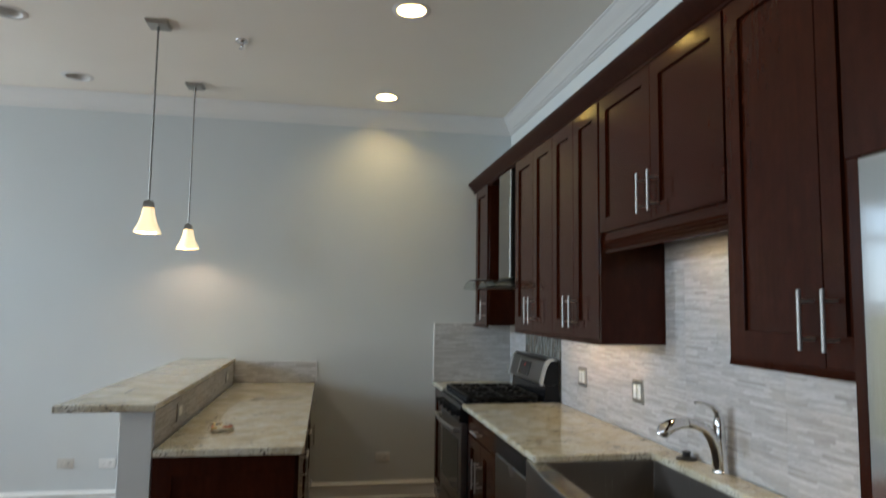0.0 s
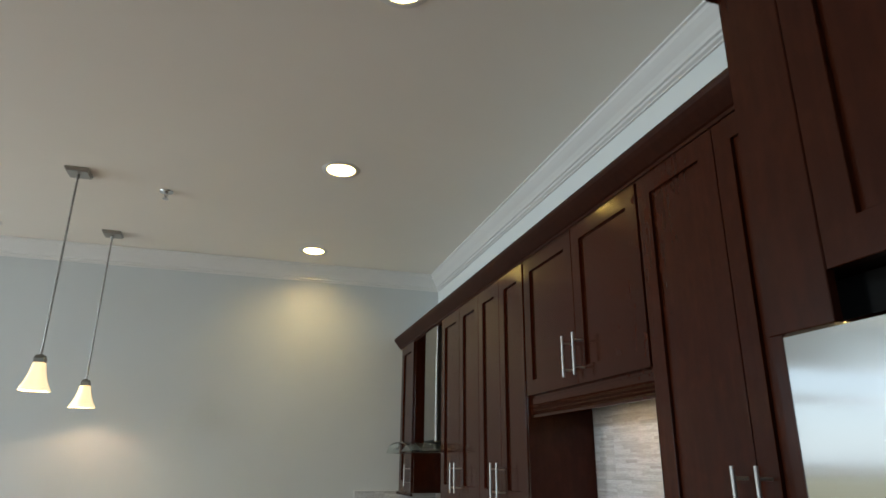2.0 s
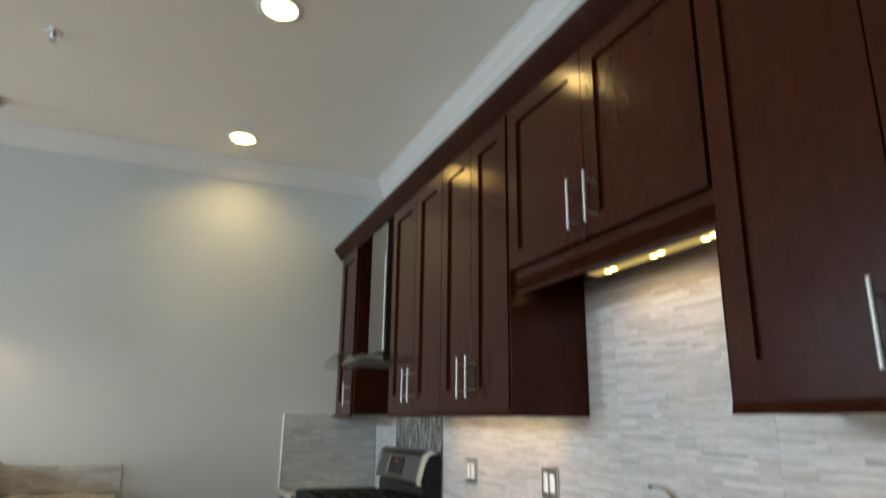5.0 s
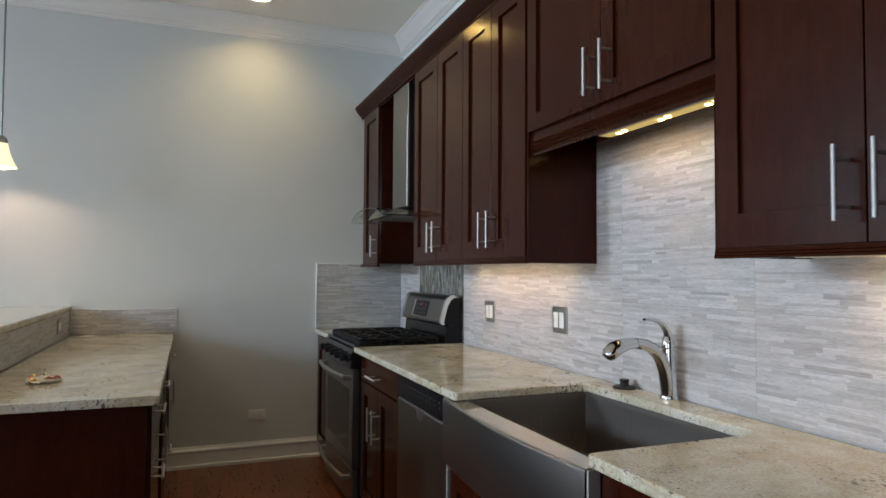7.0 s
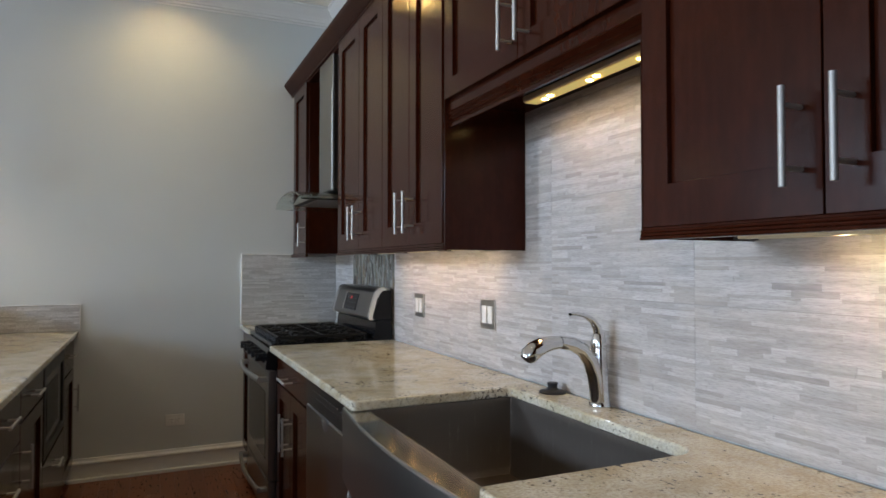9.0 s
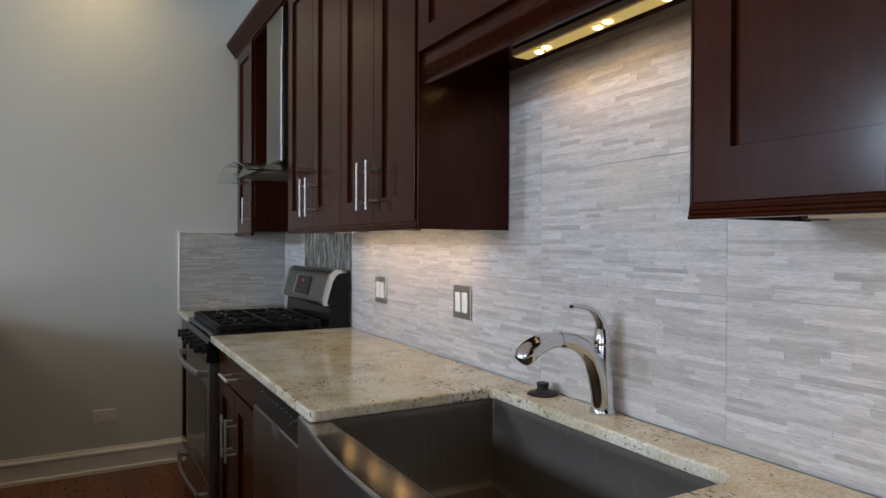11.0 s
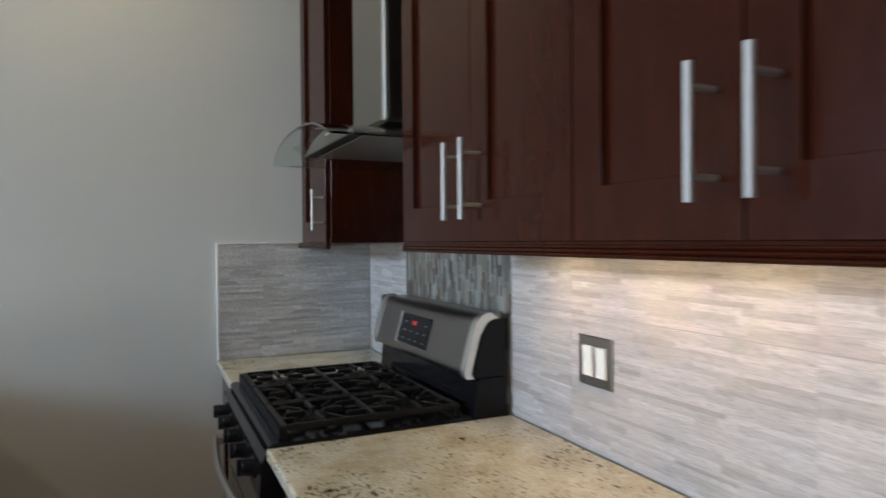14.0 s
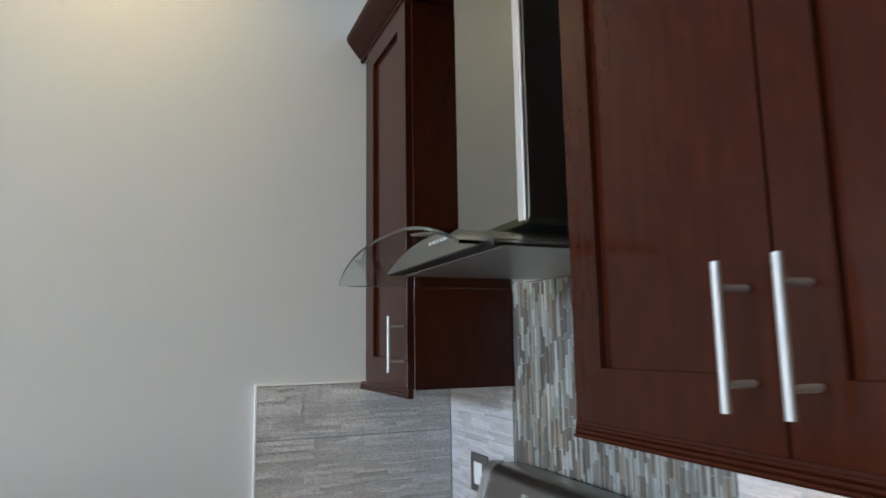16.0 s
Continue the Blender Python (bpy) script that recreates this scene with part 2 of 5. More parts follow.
def sink_metal():
    """Brushed steel with dried water runs down the sides."""
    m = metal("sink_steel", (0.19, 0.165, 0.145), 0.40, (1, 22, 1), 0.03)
    nt = m.node_tree
    b = nt.nodes["Principled BSDF"]
    runs = noise_tex(nt, coords(nt, (34, 34, 2.2)), 2.6, 5, 0.7)
    spots = noise_tex(nt, coords(nt), 70, 3, 0.6)
    mul = nt.nodes.new("ShaderNodeMath")
    mul.operation = 'MULTIPLY'
    nt.links.new(ramp(nt, runs, [(0.57, (0, 0, 0)), (0.72, (1, 1, 1))]), mul.inputs[0])
    nt.links.new(ramp(nt, spots, [(0.46, (0.25, 0.25, 0.25)), (0.66, (1, 1, 1))]), mul.inputs[1])
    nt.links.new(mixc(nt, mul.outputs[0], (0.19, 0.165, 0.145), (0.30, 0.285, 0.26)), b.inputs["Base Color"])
    return m


SINKM = sink_metal()
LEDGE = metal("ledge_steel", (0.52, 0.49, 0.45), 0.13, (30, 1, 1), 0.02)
CHROME = metal("chrome", (0.70, 0.70, 0.71), 0.09, None, 0.03)
DARKNICKEL = metal("dark_nickel", (0.24, 0.228, 0.205), 0.4, None, 0.02)
NICKEL = metal("brushed_nickel", (0.40, 0.385, 0.35), 0.34, (30, 1, 1))
BRIGHT = metal("bright_trim", (0.82, 0.81, 0.79), 0.34, None, 0.02)
KEYM = plain("key_print", (0.16, 0.16, 0.17), 0.5)
PULL = metal("satin_pull", (0.47, 0.465, 0.455), 0.60, None, 0.03)
BLACK = plain("black_enamel", (0.007, 0.007, 0.008), 0.14, 0.0, spec=0.22)
IRON = plain("cast_iron", (0.007, 0.0066, 0.0066), 0.42, 0, 260, 0.4, spec=0.22)
RUBBER = plain("black_rubber", (0.010, 0.010, 0.011), 0.5)
WHITEPL = plain("white_plastic", (0.74, 0.73, 0.70), 0.35)
ALMOND = plain("almond_plastic", (0.55, 0.53, 0.48), 0.4)
DARKTRIM = plain("dark_trim", (0.014, 0.012, 0.011), 0.4, spec=0.2)
DARKP = plain("dark_gap", (0.006, 0.006, 0.006), 0.7)
SCREEN = plain("display_glass", (0.010, 0.0105, 0.012), 0.14, 0.0, spec=0.25)
LEDRED = glow("red_digits", (0.7, 0.03, 0.03), 0.03)
MARK = plain("grey_print", (0.16, 0.16, 0.17), 0.5)
FLOORM = floor_mat()
LENS = glow("lamp_lens", (1.0, 0.86, 0.52), 1.7)
PUCKM = glow("puck_lens", (1.0, 0.66, 0.24), 15.0)
BARGLOW = glow("bar_face_glow", (1.0, 0.78, 0.24), 0.27)
DIMLENS = glow("shielded_lens", (1.0, 0.66, 0.26), 9.0)
SHADE = glow("lit_shade_glass", (1.0, 0.80, 0.50), 1.05)
# Pale bar metal, its colour yellowed for the warm lamp light on it
BARMETAL = plain("light_bar_lamplit", (0.72, 0.64, 0.44), 0.35)
BAGM = plain("clear_bag", (0.55, 0.5, 0.4), 0.15, 0.5)
REDM = plain("red_bits", (0.45, 0.10, 0.05), 0.4)
BRASS = metal("brass_bits", (0.75, 0.55, 0.25), 0.3)

m_glass, nt_g, b_g = nodes_of("hood_glass")
b_g.inputs["Base Color"].default_value = (0.80, 0.88, 0.86, 1)
b_g.inputs["Roughness"].default_value = 0.02
b_g.inputs["Transmission Weight"].default_value = 1.0
b_g.inputs["IOR"].default_value = 1.45
HOODGLASS = m_glass

# ---- mesh helpers ----


def box(bm, x0, x1, y0, y1, z0, z1, bevel=0.0):
    lo, hi = (min(x0, x1), min(y0, y1), min(z0, z1)), (max(x0, x1), max(y0, y1), max(z0, z1))
    if bevel <= 0:
        v = [bm.verts.new((hi[0] if i & 1 else lo[0], hi[1] if i & 2 else lo[1], hi[2] if i & 4 else lo[2])) for i in range(8)]
        for f in ((0, 2, 3, 1), (4, 5, 7, 6), (0, 1, 5, 4), (2, 6, 7, 3), (0, 4, 6, 2), (1, 3, 7, 5)):
            bm.faces.new([v[i] for i in f])
        return
    bevel = min(bevel, *(0.45 * (h - l) for l, h in zip(lo, hi)))
    v = {}
    for c in range(8):
        for a in range(3):
            p = []
            for k in range(3):
                far = c >> k & 1
                e = hi[k] if far else lo[k]
                p.append(e if k == a else e - bevel if far else e + bevel)
            v[c, a] = bm.verts.new(p)
    made = []
    for a in range(3):
        b, d = (a + 1) % 3, (a + 2) % 3
        for s in (0, 1):
            base = s << a
            made.append([v[base, a], v[base | 1 << b, a], v[base | 1 << b | 1 << d, a], v[base | 1 << d, a]])
        for sb in (0, 1):
            for sd in (0, 1):
                c0 = sb << b | sd << d
                c1 = c0 | 1 << a
                made.append([v[c0, b], v[c1, b], v[c1, d], v[c0, d]])
    for c in range(8):
        made.append([v[c, 0], v[c, 1], v[c, 2]])
    bmesh.ops.recalc_face_normals(bm, faces=[bm.faces.new(f) for f in made])


def prism(bm, outline, axis, a0, a1):
    """A closed outline in the two other axes, drawn out along axis from a0 to a1."""
    rings = []
    for a in (a0, a1):
        ring = []
        for u, w in outline:
            p = {0: (a, u, w), 1: (u, a, w), 2: (u, w, a)}[axis]
            ring.append(bm.verts.new(p))
        rings.append(ring)
    n = len(outline)
    faces = [bm.faces.new(rings[0]), bm.faces.new(rings[1][::-1])]
    for i in range(n):
        faces.append(bm.faces.new((rings[0][i], rings[0][(i + 1) % n], rings[1][(i + 1) % n], rings[1][i])))
    bmesh.ops.recalc_face_normals(bm, faces=faces)


def tube(bm, pts, radii, seg=14, squash=None):
    """A round rod along pts with a radius for each point, closed at both ends."""
    pts = [Vector(p) for p in pts]
    if not hasattr(radii, "__len__"):
        radii = [radii] * len(pts)
    rings, side = [], None
    for i, p in enumerate(pts):
        t = (pts[min(i + 1, len(pts) - 1)] - pts[max(i - 1, 0)]).normalized()
        if side is None:
            side = t.orthogonal().normalized() if squash is None else (Vector(squash) - t * t.dot(Vector(squash))).normalized()
        side = (side - t * side.dot(t)).normalized()
        other = t.cross(side)
        r = radii[i]
        ra, rb = r if hasattr(r, "__len__") else (r, r)
        rings.append([bm.verts.new(p + side * (ra * math.cos(k * math.tau / seg)) + other * (rb * math.sin(k * math.tau / seg))) for k in range(seg)])
    faces = []
    for a, b in zip(rings, rings[1:]):
        for k in range(seg):
            faces.append(bm.faces.new((a[k], a[(k + 1) % seg], b[(k + 1) % seg], b[k])))
    faces += [bm.faces.new(rings[0][::-1]), bm.faces.new(rings[-1])]
    bmesh.ops.recalc_face_normals(bm, faces=faces)


def lathe(bm, at, profile, seg=28, axis=(0, 0, 1), caps=True):
    """A turned shape: profile rows of (radius, height) along axis from at."""
    q = Vector((0, 0, 1)).rotation_difference(Vector(axis))
    rings = []
    for r, h in profile:
        rings.append([bm.verts.new(Vector(at) + q @ Vector((r * math.cos(k * math.tau / seg), r * math.sin(k * math.tau / seg), h))) for k in range(seg)])
    faces = []
    for a, b in zip(rings, rings[1:]):
        for k in range(seg):
            faces.append(bm.faces.new((a[k], a[(k + 1) % seg], b[(k + 1) % seg], b[k])))
    if caps:
        faces += [bm.faces.new(rings[0][::-1]), bm.faces.new(rings[-1])]
    bmesh.ops.recalc_face_normals(bm, faces=faces)


def root_of(ob):
    while ob.parent:
        ob = ob.parent
    return ob


def part(name, bm, material, parent=None, label="", smooth=False):
    """Links a bmesh, drawn in the world's metres, as one mesh object under parent."""
    me = bpy.data.meshes.new(name)
    bm.to_mesh(me)
    bm.free()
    if parent is not None:
        me.transform(Matrix.Translation(-Vector(root_of(parent).location)))
    me.materials.append(material)
    if smooth:
        me.shade_smooth()
        me.set_sharp_from_angle(angle=radians(38))
    ob = new(name, me)
    if parent is not None:
        ob.parent = parent
    if label:
        ob["label"] = label
    return ob


def thing(name, at, label, category, group="", kind=""):
    ob = new(name)
    ob.location = at
    ob.empty_display_size = 0.1
    return tagged(ob, label, category, group, kind)


def boxes(name, rows, material, parent=None, bevel=0.002, label=""):
    bm = bmesh.new()
    for r in rows:
        box(bm, *r, bevel)
    return part(name, bm, material, parent, label)


def single(name, bm, material, label, category, group="", kind="", smooth=False):
    return tagged(part(name, bm, material, None, "", smooth), label, category, group, kind)


# ---- the room ----
bm = bmesh.new()
box(bm, XL - 0.3, XR + 0.3, YB - 0.3, YF + 0.3, -0.15, -0.012)
floor = single("floor", bm, FLOORM, "reddish brown strip hardwood floor", "floor", kind="structure")

bm = bmesh.new()
box(bm, XR, XR + 0.15, YB, YF, 0, ZC)
single("wall_east", bm, WALL, "pale grey painted wall behind the kitchen run", "wall", kind="structure")
bm = bmesh.new()
box(bm, gx1, XR + 0.15, YF, YF + 0.15, 0, ZC)
box(bm, XL - 0.2, gx0, YF, YF + 0.15, 0, ZC)
box(bm, gx0, gx1, YF, YF + 0.15, 0, gz0)
box(bm, gx0, gx1, YF, YF + 0.15, gz1, ZC)
single("wall_north", bm, WALL, "pale grey painted wall at the end of the kitchen", "wall", kind="structure")
bm = bmesh.new()
hx0, hx1, hz0, hz1 = SOUTHW
box(bm, XL - 0.2, hx0, YB - 0.15, YB, 0, ZC)
box(bm, hx1, XR + 0.15, YB - 0.15, YB, 0, ZC)
box(bm, hx0, hx1, YB - 0.15, YB, 0, hz0)
box(bm, hx0, hx1, YB - 0.15, YB, hz1, ZC)
single("wall_south", bm, WALL, "pale grey painted wall behind", "wall", kind="structure")
bm = bmesh.new()
box(bm, XL - 0.2, XL, YB, YF, 0, WZ0)
box(bm, XL - 0.2, XL, YB, YF, WZ1, ZC)
edges = [YB] + [v for w in WINDOWS for v in w] + [YF]
for a, b in zip(edges[::2], edges[1::2]):
    box(bm, XL - 0.2, XL, a, b, WZ0, WZ1)
single("wall_west", bm, WALL, "pale grey wall with tall windows", "wall", kind="structure")
for i, (a, b) in enumerate(WINDOWS):
    w = thing("window_%d" % (i + 1), (XL - 0.1, (a + b) / 2, WZ0), "white framed window in the living area wall", "window", kind="structure")
    boxes("window_frame", [(XL - 0.13, XL - 0.07, a, a + 0.05, WZ0, WZ1), (XL - 0.13, XL - 0.07, b - 0.05, b, WZ0, WZ1),
                           (XL - 0.13, XL - 0.07, a + 0.05, b - 0.05, WZ0, WZ0 + 0.05), (XL - 0.13, XL - 0.07, a + 0.05, b - 0.05, WZ1 - 0.05, WZ1),
                           (XL - 0.13, XL - 0.07, a + 0.05, b - 0.05, 1.45, 1.51)], TRIM, w)
    boxes("window_sill", [(XL - 0.06, XL + 0.05, a - 0.03, b + 0.03, WZ0 - 0.03, WZ0 - 0.002)], TRIM, w)

w = thing("window_4", ((gx0 + gx1) / 2, YF + 0.07, gz0), "white framed tall garden window beyond the bar", "window", kind="structure")
boxes("window_frame", [(gx0, gx0 + 0.06, YF + 0.05, YF + 0.10, gz0, gz1), (gx1 - 0.06, gx1, YF + 0.05, YF + 0.10, gz0, gz1), (gx0 + 0.06, gx1 - 0.06, YF + 0.05, YF + 0.10, gz0, gz0 + 0.08),
                       (gx0 + 0.06, gx1 - 0.06, YF + 0.05, YF + 0.10, gz1 - 0.06, gz1), (gx0 + 0.06, gx1 - 0.06, YF + 0.05, YF + 0.10, 1.50, 1.62), (gx0 + 0.06, gx1 - 0.06, YF + 0.05, YF + 0.10, 2.20, 2.27)], TRIM, w)

w = thing("window_5", ((hx0 + hx1) / 2, YB - 0.07, hz0), "white framed window in the wall behind", "window", kind="structure")
boxes("window_frame", [(hx0, hx0 + 0.06, YB - 0.09, YB - 0.04, hz0, hz1), (hx1 - 0.06, hx1, YB - 0.09, YB - 0.04, hz0, hz1), (hx0 + 0.06, hx1 - 0.06, YB - 0.09, YB - 0.04, hz0, hz0 + 0.07),
                       (hx0 + 0.06, hx1 - 0.06, YB - 0.09, YB - 0.04, hz1 - 0.06, hz1)], TRIM, w)

# ceiling with round holes for the recessed lamps
DOWN_ON = [(0.468, 1.924), (0.468, 3.442), (0.466, 4.947)]
DOWN_OFF = [(-1.755, 3.917), (-1.755, 4.963)]
bm = bmesh.new()
loops = [[(XL - 0.2, YB - 0.15), (XR + 0.15, YB - 0.15), (XR + 0.15, YF + 0.15), (XL - 0.2, YF + 0.15)]]
for cx, cy in DOWN_ON + DOWN_OFF:
    loops.append([(cx + 0.092 * math.cos(k * math.tau / 32), cy + 0.092 * math.sin(k * math.tau / 32)) for k in range(32)])
fill = []
for lp in loops:
    vs = [bm.verts.new((x, y, ZC)) for x, y in lp]
    fill += [bm.edges.new((vs[i], vs[(i + 1) % len(vs)])) for i in range(len(vs))]
bmesh.ops.triangle_fill(bm, use_beauty=True, use_dissolve=False, edges=fill)
box(bm, XL - 0.2, XR + 0.15, YB - 0.15, YF + 0.15, ZC + 0.16, ZC + 0.2)
single("ceiling", bm, CEIL, "off-white flat painted ceiling", "ceiling", kind="structure")

# cornice: a stepped cove profile; offsets from the wall and heights down from the ceiling
COVE = [(0, 0), (0.088, 0), (0.088, 0.012), (0.080, 0.015), (0.076, 0.030), (0.062, 0.050), (0.044, 0.072), (0.032, 0.092),
        (0.028, 0.104), (0.019, 0.108), (0.019, 0.121), (0.009, 0.127), (0.009, 0.135), (0, 0.135)]
bm = bmesh.new()
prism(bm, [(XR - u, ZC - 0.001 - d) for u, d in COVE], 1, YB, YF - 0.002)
single("trim_east", bm, CROWNDIM, "white stepped crown moulding along the ceiling", "moulding", kind="structure")
bm = bmesh.new()
prism(bm, [(YF - 0.8 * u, ZC - 0.002 - d) for u, d in COVE], 0, XL, XR - 0.002)
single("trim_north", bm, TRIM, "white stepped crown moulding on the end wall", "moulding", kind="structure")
BASE = [(0, 0), (0.03, 0), (0.03, 0.018), (0.017, 0.024), (0.015, 0.100), (0.020, 0.106), (0.020, 0.116), (0.010, 0.128), (0.006, 0.140), (0, 0.140)]
for x0, x1 in ((XL, -0.779), (-0.07, 0.97)):
    bm = bmesh.new()
    prism(bm, [(YF - u, z) for u, z in BASE], 0, x0, x1)
    single("baseboard", bm, TRIM, "tall white moulded baseboard on the end wall", "baseboard", kind="structure")

# ---- wall tiles: long split-stone strips set in 61 x 30 cm tiles ----
rnd = random.Random(4)


def strip_tile(name, parent, wall, u0, u1, z0, z1, relief=0.0016, mat_=None):
    """One tile of stacked stone strips. wall 'x': on the east wall, u runs along y; wall 'y': on the north wall, u runs along x;
    wall 'p': on the low wall of the peninsula, u runs along y."""
    bm = bmesh.new()
    g, gz = 0.0004, 0.0013

    def put(a0, a1, b0, b1, d0, d1):
        if wall == 'x':
            box(bm, XR - d1, XR - d0, a0, a1, b0, b1)
        elif wall == 'y':
            box(bm, a0, a1, YF - d1, YF - d0, b0, b1)
        else:
            box(bm, PONY + d0, PONY + d1, a0, a1, b0, b1)
    z = z0 + gz
    while z < z1 - gz - 0.002:
        h = rnd.choice((0.0075, 0.0095, 0.0115, 0.014))
        top = min(z + h, z1 - gz)
        if z1 - gz - top < 0.006:
            top = z1 - gz
        u = u0 + g
        while u < u1 - g - 0.002:
            end = min(u + rnd.uniform(0.04, 0.20), u1 - g)
            if u1 - g - end < 0.03:
                end = u1 - g
            put(u, end, z, top, 0.001, 0.0065 + rnd.uniform(0, relief))
            u = end
        z = top
    return part(name, bm, mat_ or STONE, parent)


PONY = -0.645
TU = [0.905, 1.406, 2.015, 2.624, 3.240, 3.850, 4.121]
splash = boxes("tile_wall", [(XR - 0.0045, XR - 0.0005, 0.906, 4.121, 0.916, 1.40), (XR - 0.0045, XR - 0.0005, 1.83, 2.80, 1.4005, 1.875),
                             (XR - 0.0045, XR - 0.0005, 4.897, YF - 0.001, 0.916, 1.385)], GROUT, None, 0)
tagged(splash, "grey beige split-stone tile backsplash in long thin strips", "backsplash", kind="structure")
for a, b in zip(TU, TU[1:]):
    strip_tile("tile", splash, 'x', a, b, 0.917, 1.220)
for a, b in ((0.905, 1.406), (3.240, 3.850), (3.850, 4.121)):
    strip_tile("tile", splash, 'x', a, b, 1.220, 1.395)
for a, b in ((1.406, 2.015), (2.015, 2.624), (2.624, 3.240)):  # these run on behind the wall cabinets
    strip_tile("tile", splash, 'x', a, b, 1.220, 1.525)
for a, b in ((1.84, 2.015), (2.015, 2.624), (2.624, 2.79)):
    strip_tile("tile", splash, 'x', a, b, 1.525, 1.830)
    strip_tile("tile", splash, 'x', a, b, 1.830, 1.872)
strip_tile("tile", splash, 'x', 4.899, YF - 0.01, 0.917, 1.220)
strip_tile("tile", splash, 'x', 4.899, YF - 0.01, 1.220, 1.383)

side = boxes("tile_wall_end", [(0.938, XR - 0.011, YF - 0.0045, YF - 0.0005, 0.916, 1.383)], GROUT, None, 0)
tagged(side, "grey split-stone tile panel beside the range on the end wall", "backsplash", kind="structure")
for a, b in ((0.938, XR - 0.011),):
    strip_tile("tile", side, 'y', a, b, 0.917, 1.220, 0.0085, ROUGHSTONE)
    strip_tile("tile", side, 'y', a, b, 1.220, 1.383, 0.0085, ROUGHSTONE)
boxes("edge_trim", [(0.930, 0.9375, YF - 0.012, YF - 0.0005, 0.916, 1.390), (0.9375, 1.29, YF - 0.012, YF - 0.0005, 1.3835, 1.390)], WHITEPL, side, 0.001, "white tile edging strip")

# mosaic of thin upright sticks behind the range
mosaic = boxes("mosaic_wall", [(XR - 0.0045, XR - 0.0005, 4.1215, 4.8965, 0.70, 1.95)], GROUT, None, 0)
tagged(mosaic, "upright stick mosaic in grey, green and brown glass", "backsplash", kind="structure")
bm = bmesh.new()
y = 4.1235
while y < 4.893:
    w = rnd.choice((0.007, 0.009, 0.0115))
    z = 0.95 - rnd.uniform(0, 0.08)
    while z < 1.93:
        h = rnd.uniform(0.03, 0.11)
        box(bm, XR - 0.0065 - rnd.uniform(0, 0.0022), XR - 0.004, y, min(y + w, 4.895), z, z + h)
        z += h + 0.0015
    y += w + 0.0015
tagged(part("mosaic_sticks", bm, GLASSTILE, mosaic), kind="stuff")

# ---- cabinets ----


def face_box(bm, face, u0, u1, z0, z1, n0, n1, bevel=0.0015):
    """A box on a front. face: (axis the front looks along, its sign, the plane); u runs along the other level axis, n stands out of the plane."""
    axis, sign, plane = face
    a, b = plane + sign * n0, plane + sign * n1
    if axis == 'x':
        box(bm, a, b, u0, u1, z0, z1, bevel)
    else:
        box(bm, u0, u1, a, b, z0, z1, bevel)


def face_ring(bm, face, loops, closed_back=True):
    """Nested rectangles (u0, u1, z0, z1, n) on a front, joined one to the next into one framed shape."""
    axis, sign, plane = face
    rings = []
    for u0, u1, z0, z1, n in loops:
        c = plane + sign * n
        rings.append([bm.verts.new((c, u, z) if axis == 'x' else (u, c, z)) for u, z in ((u0, z0), (u1, z0), (u1, z1), (u0, z1))])
    fs = []
    for a, b in zip(rings, rings[1:]):
        for k in range(4):
            fs.append(bm.faces.new((a[k], a[(k + 1) % 4], b[(k + 1) % 4], b[k])))
    bmesh.ops.recalc_face_normals(bm, faces=fs)
    out = Vector((sign, 0, 0)) if axis == 'x' else Vector((0, sign, 0))
    flat = max(fs, key=lambda f: f.normal.dot(out) * f.calc_area() if abs(f.normal.dot(out)) > 0.9 else abs(f.normal.dot(out)) * f.calc_area())
    if flat.normal.dot(out) < 0:
        bmesh.ops.reverse_faces(bm, faces=fs)


def shaker(parent, face, u0, u1, z0, z1, name="door", rail=0.062, foot=0.0):
    """A framed door or drawer front with a recessed flat panel."""
    g = 0.0018
    u0, u1, z0, z1 = u0 + g, u1 - g, z0 + g, z1 - g

    def r(i, n):
        return (u0 + i, u1 - i, z0 + i + (foot if i > 0.01 else 0.0), z1 - i, n)
    bm = bmesh.new()
    face_ring(bm, face, [r(0.0, 0.0), r(0.0, 0.0182), r(0.0008, 0.019), r(rail - 0.0008, 0.019), r(rail, 0.018), r(rail + 0.0004, 0.006)])
    d = part(name, bm, CAB, parent)
    bm = bmesh.new()
    face_box(bm, face, u0 + rail - 0.004, u1 - rail + 0.004, z0 + rail + foot - 0.004, z1 - rail + 0.004, 0.001, 0.0085, 0.0)
    part("panel", bm, CAB, d)
    return d


def slab(parent, face, u0, u1, z0, z1, name="drawer_front"):
    g = 0.0018
    bm = bmesh.new()
    face_box(bm, face, u0 + g, u1 - g, z0 + g, z1 - g, 0.0, 0.019, 0.002)
    return part(name, bm, CAB, parent)


def pull(parent, face, u, z0, z1, out=0.042, across=None):
    """A straight bar pull on two posts; across gives the two ends along u of a level one."""
    axis, sign, plane = face

    def pt(uu, zz, n):
        return (plane + sign * n, uu, zz) if axis == 'x' else (uu, plane + sign * n, zz)
    bm = bmesh.new()
    if across:
        a, b = across
        tube(bm, [pt(a, z0, 0.019 + out), pt(b, z0, 0.019 + out)], 0.0054, 14)
        ends = [(a + 0.028, z0), (b - 0.028, z0)]
    else:
        tube(bm, [pt(u, z0, 0.019 + out), pt(u, z1, 0.019 + out)], 0.0054, 14)
        ends = [(u, z0 + 0.028), (u, z1 - 0.028)]
    for uu, zz in ends:
        tube(bm, [pt(uu, zz, 0.018), pt(uu, zz, 0.019 + out)], 0.0042, 10)
    return part("handle", bm, PULL, parent, "brushed steel bar handle", True)


FX = 1.279
UP = ('x', -1, FX)
WB = 1.5735
ZB, ZT = 1.398, 2.475


